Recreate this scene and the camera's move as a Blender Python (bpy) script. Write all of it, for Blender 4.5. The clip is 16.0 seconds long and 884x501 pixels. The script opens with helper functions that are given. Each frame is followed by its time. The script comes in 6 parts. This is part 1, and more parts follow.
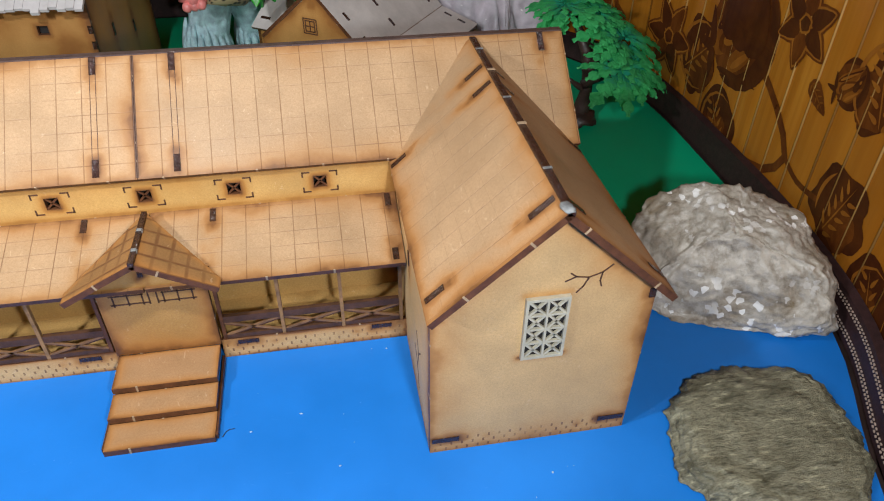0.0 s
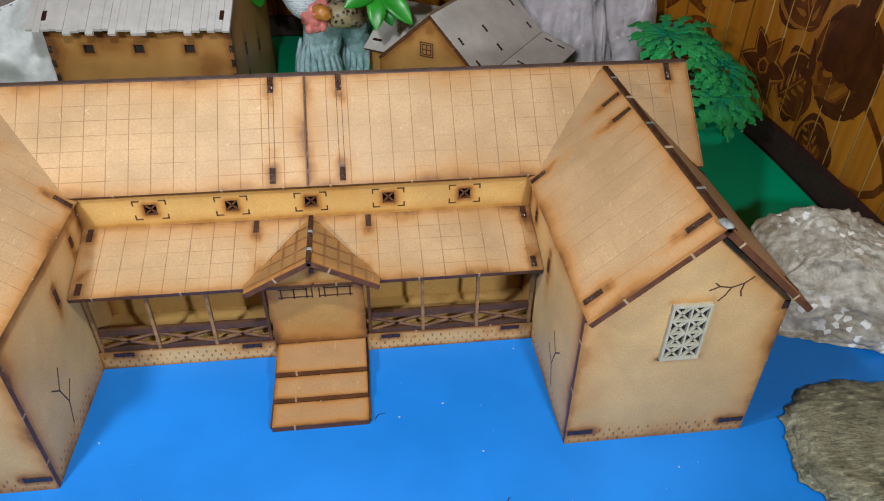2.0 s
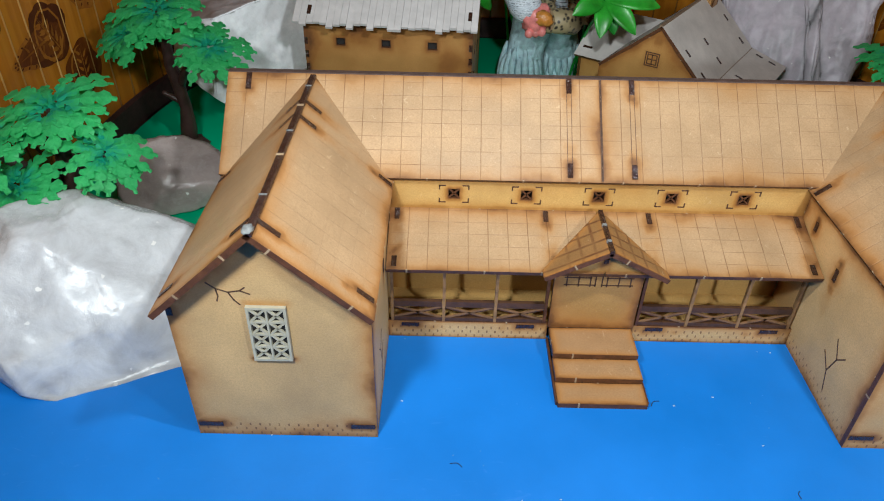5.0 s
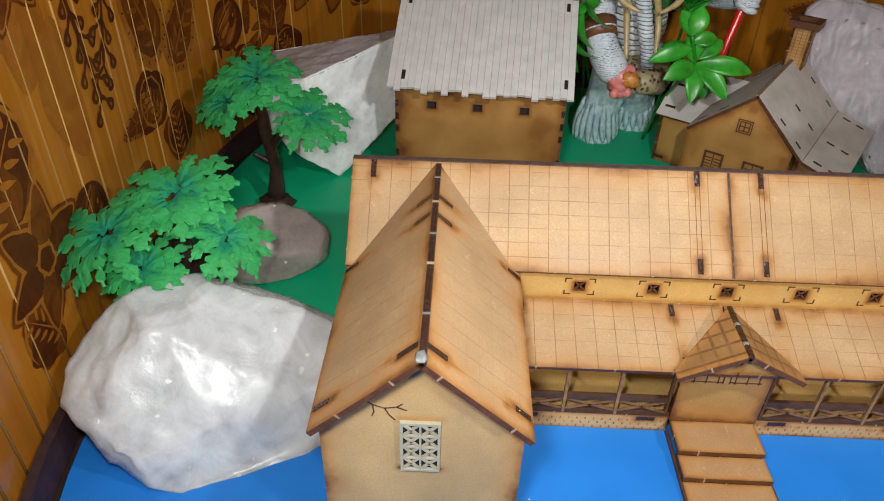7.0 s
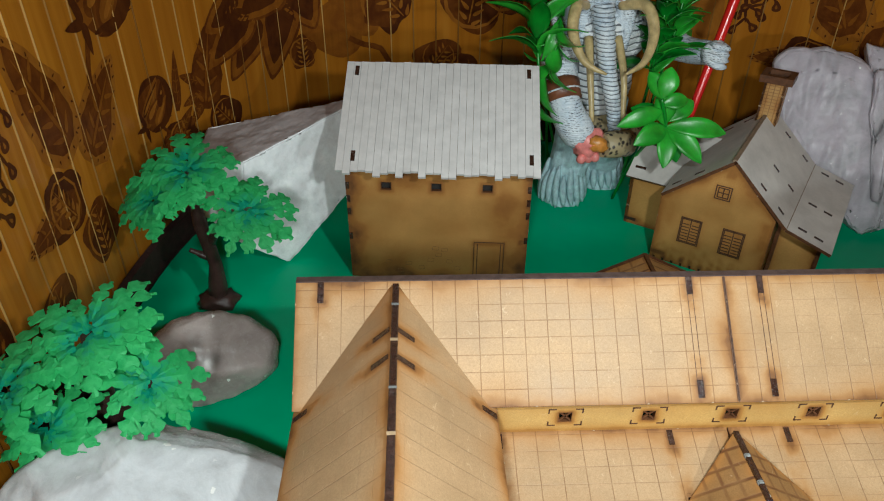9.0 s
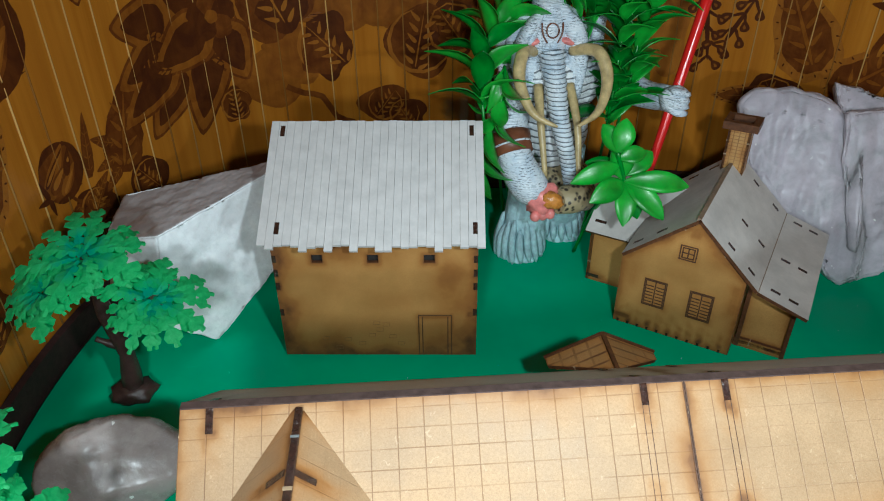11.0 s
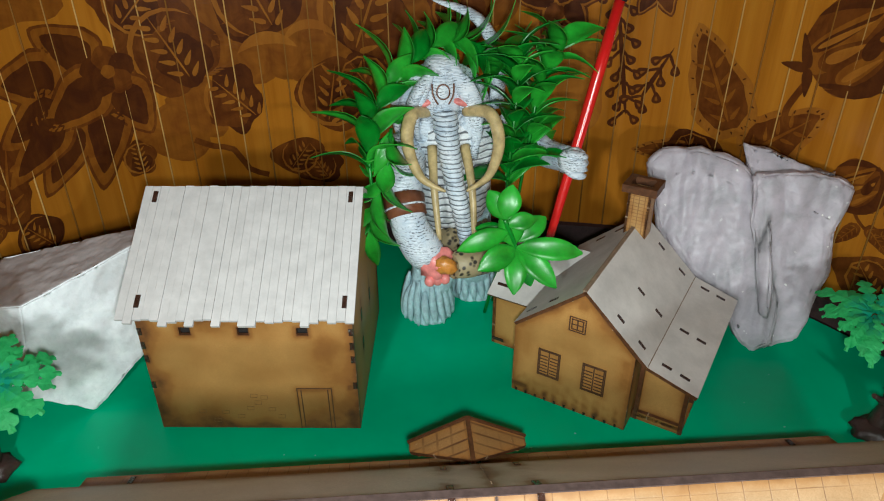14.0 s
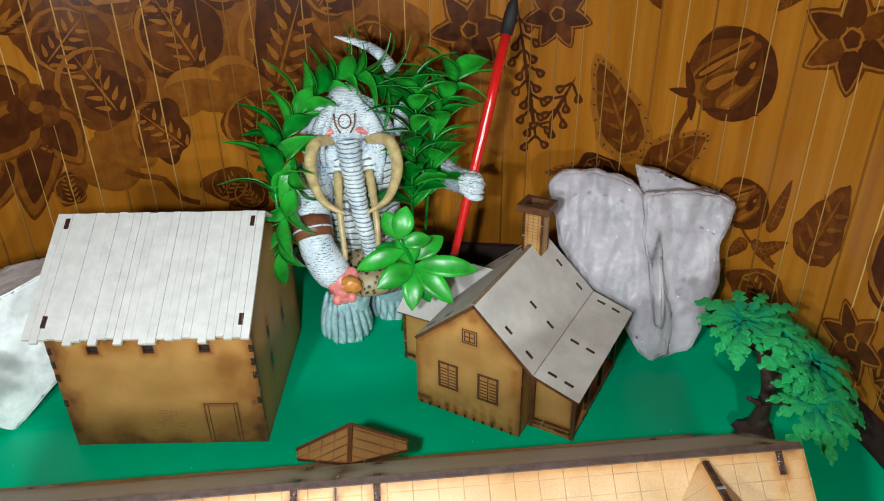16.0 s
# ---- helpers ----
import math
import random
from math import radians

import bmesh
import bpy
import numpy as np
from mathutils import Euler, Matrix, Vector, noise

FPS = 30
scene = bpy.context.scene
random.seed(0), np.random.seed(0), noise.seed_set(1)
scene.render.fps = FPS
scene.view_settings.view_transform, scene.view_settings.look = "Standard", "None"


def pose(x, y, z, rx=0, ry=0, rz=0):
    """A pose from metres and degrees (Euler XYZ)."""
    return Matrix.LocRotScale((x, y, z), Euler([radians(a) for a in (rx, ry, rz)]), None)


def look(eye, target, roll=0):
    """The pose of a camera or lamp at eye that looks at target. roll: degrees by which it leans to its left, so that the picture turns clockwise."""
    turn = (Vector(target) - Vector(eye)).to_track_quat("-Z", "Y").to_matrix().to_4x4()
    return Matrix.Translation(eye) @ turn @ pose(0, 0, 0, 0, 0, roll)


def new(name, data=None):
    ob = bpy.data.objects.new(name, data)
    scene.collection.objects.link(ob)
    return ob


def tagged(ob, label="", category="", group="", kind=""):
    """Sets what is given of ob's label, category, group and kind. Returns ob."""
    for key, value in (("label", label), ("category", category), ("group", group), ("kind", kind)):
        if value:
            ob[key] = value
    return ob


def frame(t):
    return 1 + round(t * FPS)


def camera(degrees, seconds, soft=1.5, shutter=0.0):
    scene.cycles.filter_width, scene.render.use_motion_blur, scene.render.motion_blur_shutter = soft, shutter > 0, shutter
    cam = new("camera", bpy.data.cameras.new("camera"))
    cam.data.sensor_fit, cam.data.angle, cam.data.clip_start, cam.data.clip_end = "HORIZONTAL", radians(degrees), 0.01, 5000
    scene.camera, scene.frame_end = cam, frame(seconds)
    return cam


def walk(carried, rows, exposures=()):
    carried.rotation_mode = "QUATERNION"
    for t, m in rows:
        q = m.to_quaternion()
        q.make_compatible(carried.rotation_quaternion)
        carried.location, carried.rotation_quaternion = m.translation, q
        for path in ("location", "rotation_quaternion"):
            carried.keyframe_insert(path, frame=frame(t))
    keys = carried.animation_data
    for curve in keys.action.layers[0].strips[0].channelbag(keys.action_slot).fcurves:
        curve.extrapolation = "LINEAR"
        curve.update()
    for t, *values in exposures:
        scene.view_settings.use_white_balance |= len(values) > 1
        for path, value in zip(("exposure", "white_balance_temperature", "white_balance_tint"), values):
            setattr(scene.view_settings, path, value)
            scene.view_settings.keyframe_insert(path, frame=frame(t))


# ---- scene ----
cam = camera(64.64, 16.0, 1.1)
PATH = [
    (0, (0.09366, -0.20268, 0.28207), (0.16607, 0.18584, -0.02422), 0.693),
    (0.5, (0.08100, -0.21381, 0.28768), (0.14739, 0.17974, -0.01349), 0.472),
    (1, (0.06674, -0.21834, 0.29380), (0.12818, 0.17846, -0.00414), 0.427),
    (1.5, (0.04844, -0.22129, 0.29686), (0.10395, 0.17701, -0.00024), 0.519),
    (2, (0.03440, -0.22569, 0.29977), (0.08187, 0.17330, 0.00218), 0.570),
    (2.5, (0.02070, -0.23385, 0.29967), (0.06209, 0.16715, 0.00389), 1.025),
    (3, (0.00197, -0.24047, 0.30016), (0.03353, 0.16102, 0.00384), 1.079),
    (3.5, (-0.02290, -0.24960, 0.30281), (-0.00036, 0.15251, 0.00649), 1.222),
    (4, (-0.04126, -0.24964, 0.30215), (-0.02479, 0.15192, 0.00470), 1.418),
    (4.5, (-0.05994, -0.24772, 0.30602), (-0.05174, 0.15541, 0.01034), 1.038),
    (5, (-0.09349, -0.24681, 0.30912), (-0.09406, 0.15596, 0.01287), 1.246),
    (5.2, (-0.10306, -0.24623, 0.31173), (-0.10644, 0.15693, 0.01600), 1.364),
    (7.3, (-0.16585, -0.20461, 0.35031), (-0.17429, 0.20290, 0.06072), 1.561),
    (7.5, (-0.16615, -0.19611, 0.35259), (-0.17129, 0.21272, 0.06480), 1.544),
    (8, (-0.17025, -0.17775, 0.35620), (-0.16724, 0.23255, 0.07047), 1.568),
    (8.5, (-0.16904, -0.15947, 0.35959), (-0.15869, 0.25311, 0.07734), 1.181),
    (9, (-0.16240, -0.13669, 0.36070), (-0.14569, 0.27782, 0.08160), 0.486),
    (9.5, (-0.15410, -0.11837, 0.36272), (-0.13131, 0.29714, 0.08554), -0.083),
    (12, (-0.10186, -0.05704, 0.36942), (-0.07268, 0.36717, 0.10637), -0.535),
    (12.5, (-0.08745, -0.05762, 0.37443), (-0.05929, 0.36732, 0.11245), -0.562),
    (13, (-0.07266, -0.05210, 0.37496), (-0.04425, 0.37514, 0.11678), -0.034),
    (13.5, (-0.05629, -0.04265, 0.37733), (-0.02709, 0.38522, 0.12027), -0.050),
    (14, (-0.03659, -0.04136, 0.38222), (-0.00691, 0.38891, 0.12927), -0.245),
    (14.5, (-0.01471, -0.04332, 0.38709), (0.01892, 0.38931, 0.13869), -0.319),
    (15, (0.00452, -0.04810, 0.38753), (0.04268, 0.38723, 0.14458), -0.491),
    (15.5, (0.01867, -0.06056, 0.39244), (0.05704, 0.37790, 0.15521), -0.668),
    (16, (0.03025, -0.07829, 0.38994), (0.06896, 0.36146, 0.15515), -0.852),
]
walk(cam, [(t, look(eye, target, roll)) for t, eye, target, roll in PATH], [(0, -0.38, 6250, 9), (1.5, -0.47, 6300, 5), (3, -0.55, 6120, 4), (5, -0.55, 6120, 3), (7.3, -0.51, 6700, 6), (8.5, -0.56, 6400, 1), (9.5, -0.51, 5950, -4), (12, -0.18, 5580, -5), (13.5, -0.05, 5850, -3), (14.5, 0.08, 6300, -2), (16, 0.27, 6050, -3)])
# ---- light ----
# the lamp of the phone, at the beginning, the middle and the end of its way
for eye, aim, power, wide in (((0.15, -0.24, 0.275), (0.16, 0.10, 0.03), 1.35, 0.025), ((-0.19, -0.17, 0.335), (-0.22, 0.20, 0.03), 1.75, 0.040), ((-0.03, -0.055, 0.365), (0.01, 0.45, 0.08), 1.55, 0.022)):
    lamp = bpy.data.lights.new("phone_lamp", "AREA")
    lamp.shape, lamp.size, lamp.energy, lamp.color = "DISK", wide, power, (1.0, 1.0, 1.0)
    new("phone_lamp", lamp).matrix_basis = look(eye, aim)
world = bpy.data.worlds.new("room_dusk")
world.use_nodes = True
world.node_tree.nodes["Background"].inputs[0].default_value = (1.0, 0.85, 0.7, 1)
world.node_tree.nodes["Background"].inputs[1].default_value = 0.022
scene.world = world


# ---- materials ----
class Nodes:
    """A small helper round one material's node tree."""

    def __init__(self, name, rough=0.6, metal=0.0, spec=0.5):
        self.mat = bpy.data.materials.new(name)
        self.mat.use_nodes = True
        self.tree = self.mat.node_tree
        self.shader = self.tree.nodes["Principled BSDF"]
        self.put("Roughness", rough), self.put("Metallic", metal), self.put("Specular IOR Level", spec)

    def put(self, socket, value):
        s = self.shader.inputs[socket]
        if hasattr(value, "node"):
            self.tree.links.new(value, s)
        else:
            s.default_value = value

    def node(self, kind, out=0, links=(), **values):
        n = self.tree.nodes.new(kind)
        for key, value in values.items():
            setattr(n, key, value)
        for key, value in dict(links).items():
            if hasattr(value, "node"):
                self.tree.links.new(value, n.inputs[key])
            else:
                n.inputs[key].default_value = value
        return n.outputs[out]

    def math(self, op, a, b=0.0, c=0.0):
        return self.node("ShaderNodeMath", 0, {0: a, 1: b, 2: c}, operation=op)

    def mix(self, f, a, b, mode="MIX"):
        return self.node("ShaderNodeMix", 2, {0: f, 6: a, 7: b}, data_type="RGBA", blend_type=mode)

    def coords(self, which="Object"):
        return self.node("ShaderNodeTexCoord", {"Generated": 0, "UV": 2, "Object": 3}[which])

    def noise(self, scale, detail=4.0, rough=0.55, vec=None, out=0, distort=0.0):
        return self.node("ShaderNodeTexNoise", out, {"Vector": vec or self.coords(), "Scale": scale, "Detail": detail, "Roughness": rough, "Distortion": distort})

    def ramp(self, f, stops):
        n = self.tree.nodes.new("ShaderNodeValToRGB")
        self.tree.links.new(f, n.inputs[0])
        while len(n.color_ramp.elements) < len(stops):
            n.color_ramp.elements.new(0.5)
        for e, (p, c) in zip(n.color_ramp.elements, stops):
            e.position, e.color = p, (*c, 1) if len(c) == 3 else c
        return n.outputs[0]

    def span(self, f, a, b, lo=0.0, hi=1.0):
        return self.node("ShaderNodeMapRange", 0, {0: f, 1: a, 2: b, 3: lo, 4: hi})

    def stretch(self, sx, sy, sz, vec=None, turn=(0, 0, 0)):
        return self.node("ShaderNodeMapping", 0, {"Vector": vec or self.coords(), "Scale": (sx, sy, sz), "Rotation": turn})

    def bump(self, height, strength=0.4, distance=0.001):
        self.put("Normal", self.node("ShaderNodeBump", 0, {"Strength": strength, "Distance": distance, "Height": height}))


def rgb(r, g, b):
    return (r, g, b, 1.0)


def board_material(name, base, lines=None, bricks=None, grain=1.0, amber=(0.40, 0.175, 0.045), inked=1.0, rows=0.8):
    """Laser-cut fibreboard: fine fibres, engraved lines, amber scorch and char where the beam cut."""
    k = Nodes(name, 0.55, 0.0, 0.35)
    uv = k.coords("UV")
    fibre = k.noise(900, 5, 0.7)
    cloud = k.noise(28, 4, 0.6)
    dark = tuple(c * 0.80 for c in base)
    light = tuple(min(1, c * 1.13) for c in base)
    col = k.ramp(cloud, [(0.3, dark), (0.7, light)])
    col = k.mix(k.span(fibre, 0.38, 0.66, 0.0, 0.38 * grain), col, rgb(base[0] * 0.6, base[1] * 0.52, base[2] * 0.45))
    speck = k.noise(1700, 3, 0.75)
    col = k.mix(k.span(speck, 0.52, 0.68, 0.0, 0.32 * grain), col, rgb(base[0] * 0.5, base[1] * 0.42, base[2] * 0.36))
    col = k.mix(k.span(speck, 0.46, 0.32, 0.0, 0.20 * grain), col, rgb(*(min(1, c * 1.35) for c in base)))
    # a few short pale fibres
    flecks = k.noise(420, 2, 0.4, k.stretch(1, 0.35, 1), distort=1.2)
    col = k.mix(k.span(flecks, 0.70, 0.74, 0.0, 0.20 if grain >= 1 else 0.0), col, rgb(0.8, 0.62, 0.42))
    burn = k.node("ShaderNodeAttribute", 2, attribute_name="burn")
    wob = k.math("MULTIPLY", burn, k.span(k.noise(120, 3, 0.55), 0.25, 0.75, 0.75, 1.2))
    col = k.mix(k.span(wob, 0.05, 0.50, 0.0, 0.80), col, rgb(*amber))
    col = k.mix(k.span(wob, 0.38, 0.80, 0.0, 0.80), col, rgb(0.19, 0.075, 0.020))
    col = k.mix(k.span(wob, 0.72, 1.15, 0.0, 0.85), col, rgb(0.065, 0.024, 0.010))
    height = k.math("MULTIPLY", fibre, 0.3)
    if lines or bricks:
        sep = k.tree.nodes.new("ShaderNodeSeparateXYZ")
        k.tree.links.new(uv, sep.inputs[0])
        x, y = sep.outputs[0], sep.outputs[1]
        if lines:
            sx, sy, width = lines

            def stripe(c, s):
                f = k.math("FRACT", k.math("DIVIDE", c, s))
                f = k.math("ABSOLUTE", k.math("SUBTRACT", f, 0.5))
                return k.span(f, 0.5 - width / s, 0.5 - width / s * 0.35, 0.0, 1.0)

            mask = k.math("MAXIMUM", stripe(x, sx), k.math("MULTIPLY", stripe(y, sy), k.span(k.noise(26, 2, 0.5), 0.35, 0.6, 0.12 * rows, rows)))
        else:
            sx, sy, top = bricks
            row = k.math("FLOOR", k.math("DIVIDE", y, sy))
            f = k.math("FRACT", k.math("ADD", k.math("DIVIDE", x, sx), k.math("MULTIPLY", row, 0.5)))
            v = k.math("LESS_THAN", k.math("ABSOLUTE", k.math("SUBTRACT", f, 0.5)), 0.09)
            g = k.math("FRACT", k.math("DIVIDE", y, sy))
            tick = k.math("MULTIPLY", v, k.math("LESS_THAN", k.math("ABSOLUTE", k.math("SUBTRACT", g, 0.5)), 0.3))
            mask = k.math("MULTIPLY", tick, k.math("LESS_THAN", y, top))
        faded = k.math("MULTIPLY", mask, k.span(k.noise(60, 3, 0.6), 0.3, 0.62, 0.25 * inked, 0.80 * inked))
        col = k.mix(faded, col, rgb(0.13, 0.052, 0.02))
        height = k.math("SUBTRACT", height, mask)
    k.put("Base Color", col)
    k.put("Roughness", k.span(cloud, 0.3, 0.7, 0.42, 0.62))
    k.bump(height, 0.5, 0.0003)
    return k.mat


def plain(name, base, rough=0.6, var=0.25, scale=60.0, bump=0.3, dist=0.0006, spec=0.5, metal=0.0, sub=0.0):
    k = Nodes(name, rough, metal, spec)
    a = k.noise(scale, 5, 0.6)
    b = k.noise(scale * 9, 3, 0.6)
    lo, hi = tuple(c * (1 - var) for c in base), tuple(min(1, c * (1 + var)) for c in base)
    col = k.ramp(a, [(0.3, lo), (0.7, hi)])
    col = k.mix(k.span(b, 0.4, 0.7, 0, var * 0.6), col, rgb(*(c * 0.6 for c in base)))
    k.put("Base Color", col)
    k.put("Roughness", k.span(b, 0.3, 0.7, rough * 0.8, min(1, rough * 1.2)))
    if sub:
        k.put("Subsurface Weight", sub), k.put("Subsurface Radius", (0.01, 0.01, 0.01)), k.put("Subsurface Scale", 1.0)
    k.bump(k.math("ADD", k.math("MULTIPLY", a, 0.6), k.math("MULTIPLY", b, 0.4)), bump, dist)
    return k.mat


MDF = (0.452, 0.296, 0.163)
M_ROOF = board_material("tiled_board", MDF, lines=(0.0119, 0.0088, 0.00030), inked=0.85, amber=(0.36, 0.175, 0.055))
M_ROOF_WING = board_material("faintly_tiled_board", MDF, lines=(0.0119, 0.0088, 0.00028), inked=0.36, rows=0.35)
M_ROOF_SMALL = board_material("small_tiled_board", (0.27, 0.142, 0.052), lines=(0.0095, 0.0080, 0.0012), inked=1.25, rows=1.0)
M_PORTAL = board_material("amber_tiled_board", (0.37, 0.195, 0.068), lines=(0.0080, 0.0095, 0.0011), inked=1.25, rows=1.0)
M_REAR = board_material("smooth_board", (0.60, 0.515, 0.41), amber=(0.26, 0.16, 0.08))
M_WALL = board_material("plain_board", (0.66, 0.436, 0.198), bricks=(0.0052, 0.0034, 0.0100), amber=(0.46, 0.205, 0.05))
M_PLAIN = board_material("unmarked_board", (0.40, 0.235, 0.115))
M_YELLOW = board_material("yellowed_board", (0.56, 0.348, 0.118), amber=(0.38, 0.17, 0.032))
M_PLY = board_material("birch_ply", (0.49, 0.268, 0.080), grain=0.8, amber=(0.29, 0.115, 0.024))
M_SHEDPLY = board_material("dark_ply", (0.42, 0.225, 0.066), grain=0.8, amber=(0.26, 0.105, 0.022))
M_GREYBOARD = plain("grey_card", (0.59, 0.555, 0.525), 0.75, 0.14, 45, 0.3, 0.0003, 0.2)
M_CHAR = plain("charred_edge", (0.100, 0.038, 0.015), 0.48, 0.40, 240, 0.5, 0.0004, 0.4)
# near-black colour standing in for the shade inside openings
M_DARK = plain("shaded_inside", (0.012, 0.009, 0.008), 0.7, 0.3, 200, 0.2)
M_SMOKE = plain("smoked_edge", (0.085, 0.056, 0.050), 0.36, 0.35, 240, 0.5, 0.0004, 0.6)
M_TAB = plain("scorched_tab", (0.042, 0.018, 0.012), 0.18, 0.5, 420, 1.0, 0.0010, 0.6)
M_LINE = plain("burnt_line", (0.085, 0.035, 0.015), 0.6, 0.4, 400, 0.3)
M_BRIDGE = plain("bare_fibre", (0.36, 0.25, 0.15), 0.7, 0.2, 300, 0.3)
M_GLUE = plain("dried_glue", (0.22, 0.23, 0.23), 0.18, 0.3, 300, 0.8, 0.001, 0.8)
M_LATTICE = plain("pale_card", (0.50, 0.46, 0.345), 0.6, 0.14, 200, 0.3, 0.0003)


# ---- small builders ----
def part(name, bm, material, parent=None, label=""):
    mesh = bpy.data.meshes.new(name)
    bm.to_mesh(mesh)
    bm.free()
    for m in material if isinstance(material, (list, tuple)) else [material]:
        mesh.materials.append(m)
    ob = new(name, mesh)
    ob.parent = parent
    if label:
        ob["label"] = label
    return ob


def thing(name, place, label, category, group="", kind="", turn=0.0):
    ob = new(name)
    ob.empty_display_size = 0.01
    ob.matrix_basis = pose(*place, 0, 0, turn)
    return tagged(ob, label, category, group, kind)


def box_into(bm, lo, hi, m=None, bevel=0.0, index=0):
    made = bmesh.ops.create_cube(bm, size=1.0)["verts"]
    size = Vector(hi) - Vector(lo)
    mid = (Vector(hi) + Vector(lo)) / 2
    for v in made:
        v.co = Vector((v.co.x * size.x, v.co.y * size.y, v.co.z * size.z)) + mid
        if m is not None:
            v.co = m @ v.co
    faces = {f for v in made for f in v.link_faces}
    for f in faces:
        f.material_index = index
    if bevel:
        edges = {e for f in faces for e in f.edges}
        bmesh.ops.bevel(bm, geom=list(edges), offset=bevel, segments=1, affect="EDGES", clamp_overlap=True)
    return made


def box(lo, hi, m=None, bevel=0.0):
    bm = bmesh.new()
    box_into(bm, lo, hi, m, bevel)
    return bm


def tube_into(bm, path, radii, sides=8, index=0, flat=1.0, smooth=True):
    """A round tapering limb along a list of places."""
    path = [Vector(p) for p in path]
    rings = []
    side = None
    for i, p in enumerate(path):
        way = (path[min(i + 1, len(path) - 1)] - path[max(i - 1, 0)]).normalized()
        if side is None:
            side = way.orthogonal().normalized()
        side = (side - way * side.dot(way)).normalized()
        up = way.cross(side)
        r = radii[i] if isinstance(radii, (list, tuple)) else radii
        rings.append([bm.verts.new(p + (side * math.cos(a) + up * math.sin(a) * flat) * r) for a in (2 * math.pi * j / sides for j in range(sides))])
    for a, b in zip(rings, rings[1:]):
        for j in range(sides):
            f = bm.faces.new((a[j], a[(j + 1) % sides], b[(j + 1) % sides], b[j]))
            f.smooth, f.material_index = smooth, index
    for ring, flip in ((rings[0], True), (rings[-1], False)):
        f = bm.faces.new(ring[::-1] if flip else ring)
        f.material_index = index
    return rings


def curve(points, n):
    """n places along a smooth line through the points."""
    pts = [Vector(p) for p in points]
    out = []
    for i in range(n):
        s = i / (n - 1) * (len(pts) - 1)
        k = min(int(s), len(pts) - 2)
        f = s - k
        p0, p1, p2, p3 = pts[max(k - 1, 0)], pts[k], pts[k + 1], pts[min(k + 2, len(pts) - 1)]
        out.append(0.5 * (2 * p1 + (p2 - p0) * f + (2 * p0 - 5 * p1 + 4 * p2 - p3) * f * f + (3 * p1 - p0 - 3 * p2 + p3) * f**3))
    return out


def blob_into(bm, place, size, turn=(0, 0, 0), sub=3, rough=0.0, freq=3.0, seed=0.0, index=0):
    made = bmesh.ops.create_icosphere(bm, subdivisions=sub, radius=1.0)["verts"]
    m = pose(*place, *turn) @ Matrix.Diagonal((*size, 1))
    for v in made:
        d = 1 + rough * noise.noise(v.co * freq + Vector((seed, seed * 1.7, -seed)))
        v.co = m @ (v.co * d)
        for f in v.link_faces:
            f.smooth, f.material_index = True, index
    return made


def rect_gap(a, b, r):
    dx = max(abs(a - r[0]) - r[2] / 2, 0)
    dy = max(abs(b - r[1]) - r[3] / 2, 0)
    return math.hypot(dx, dy)


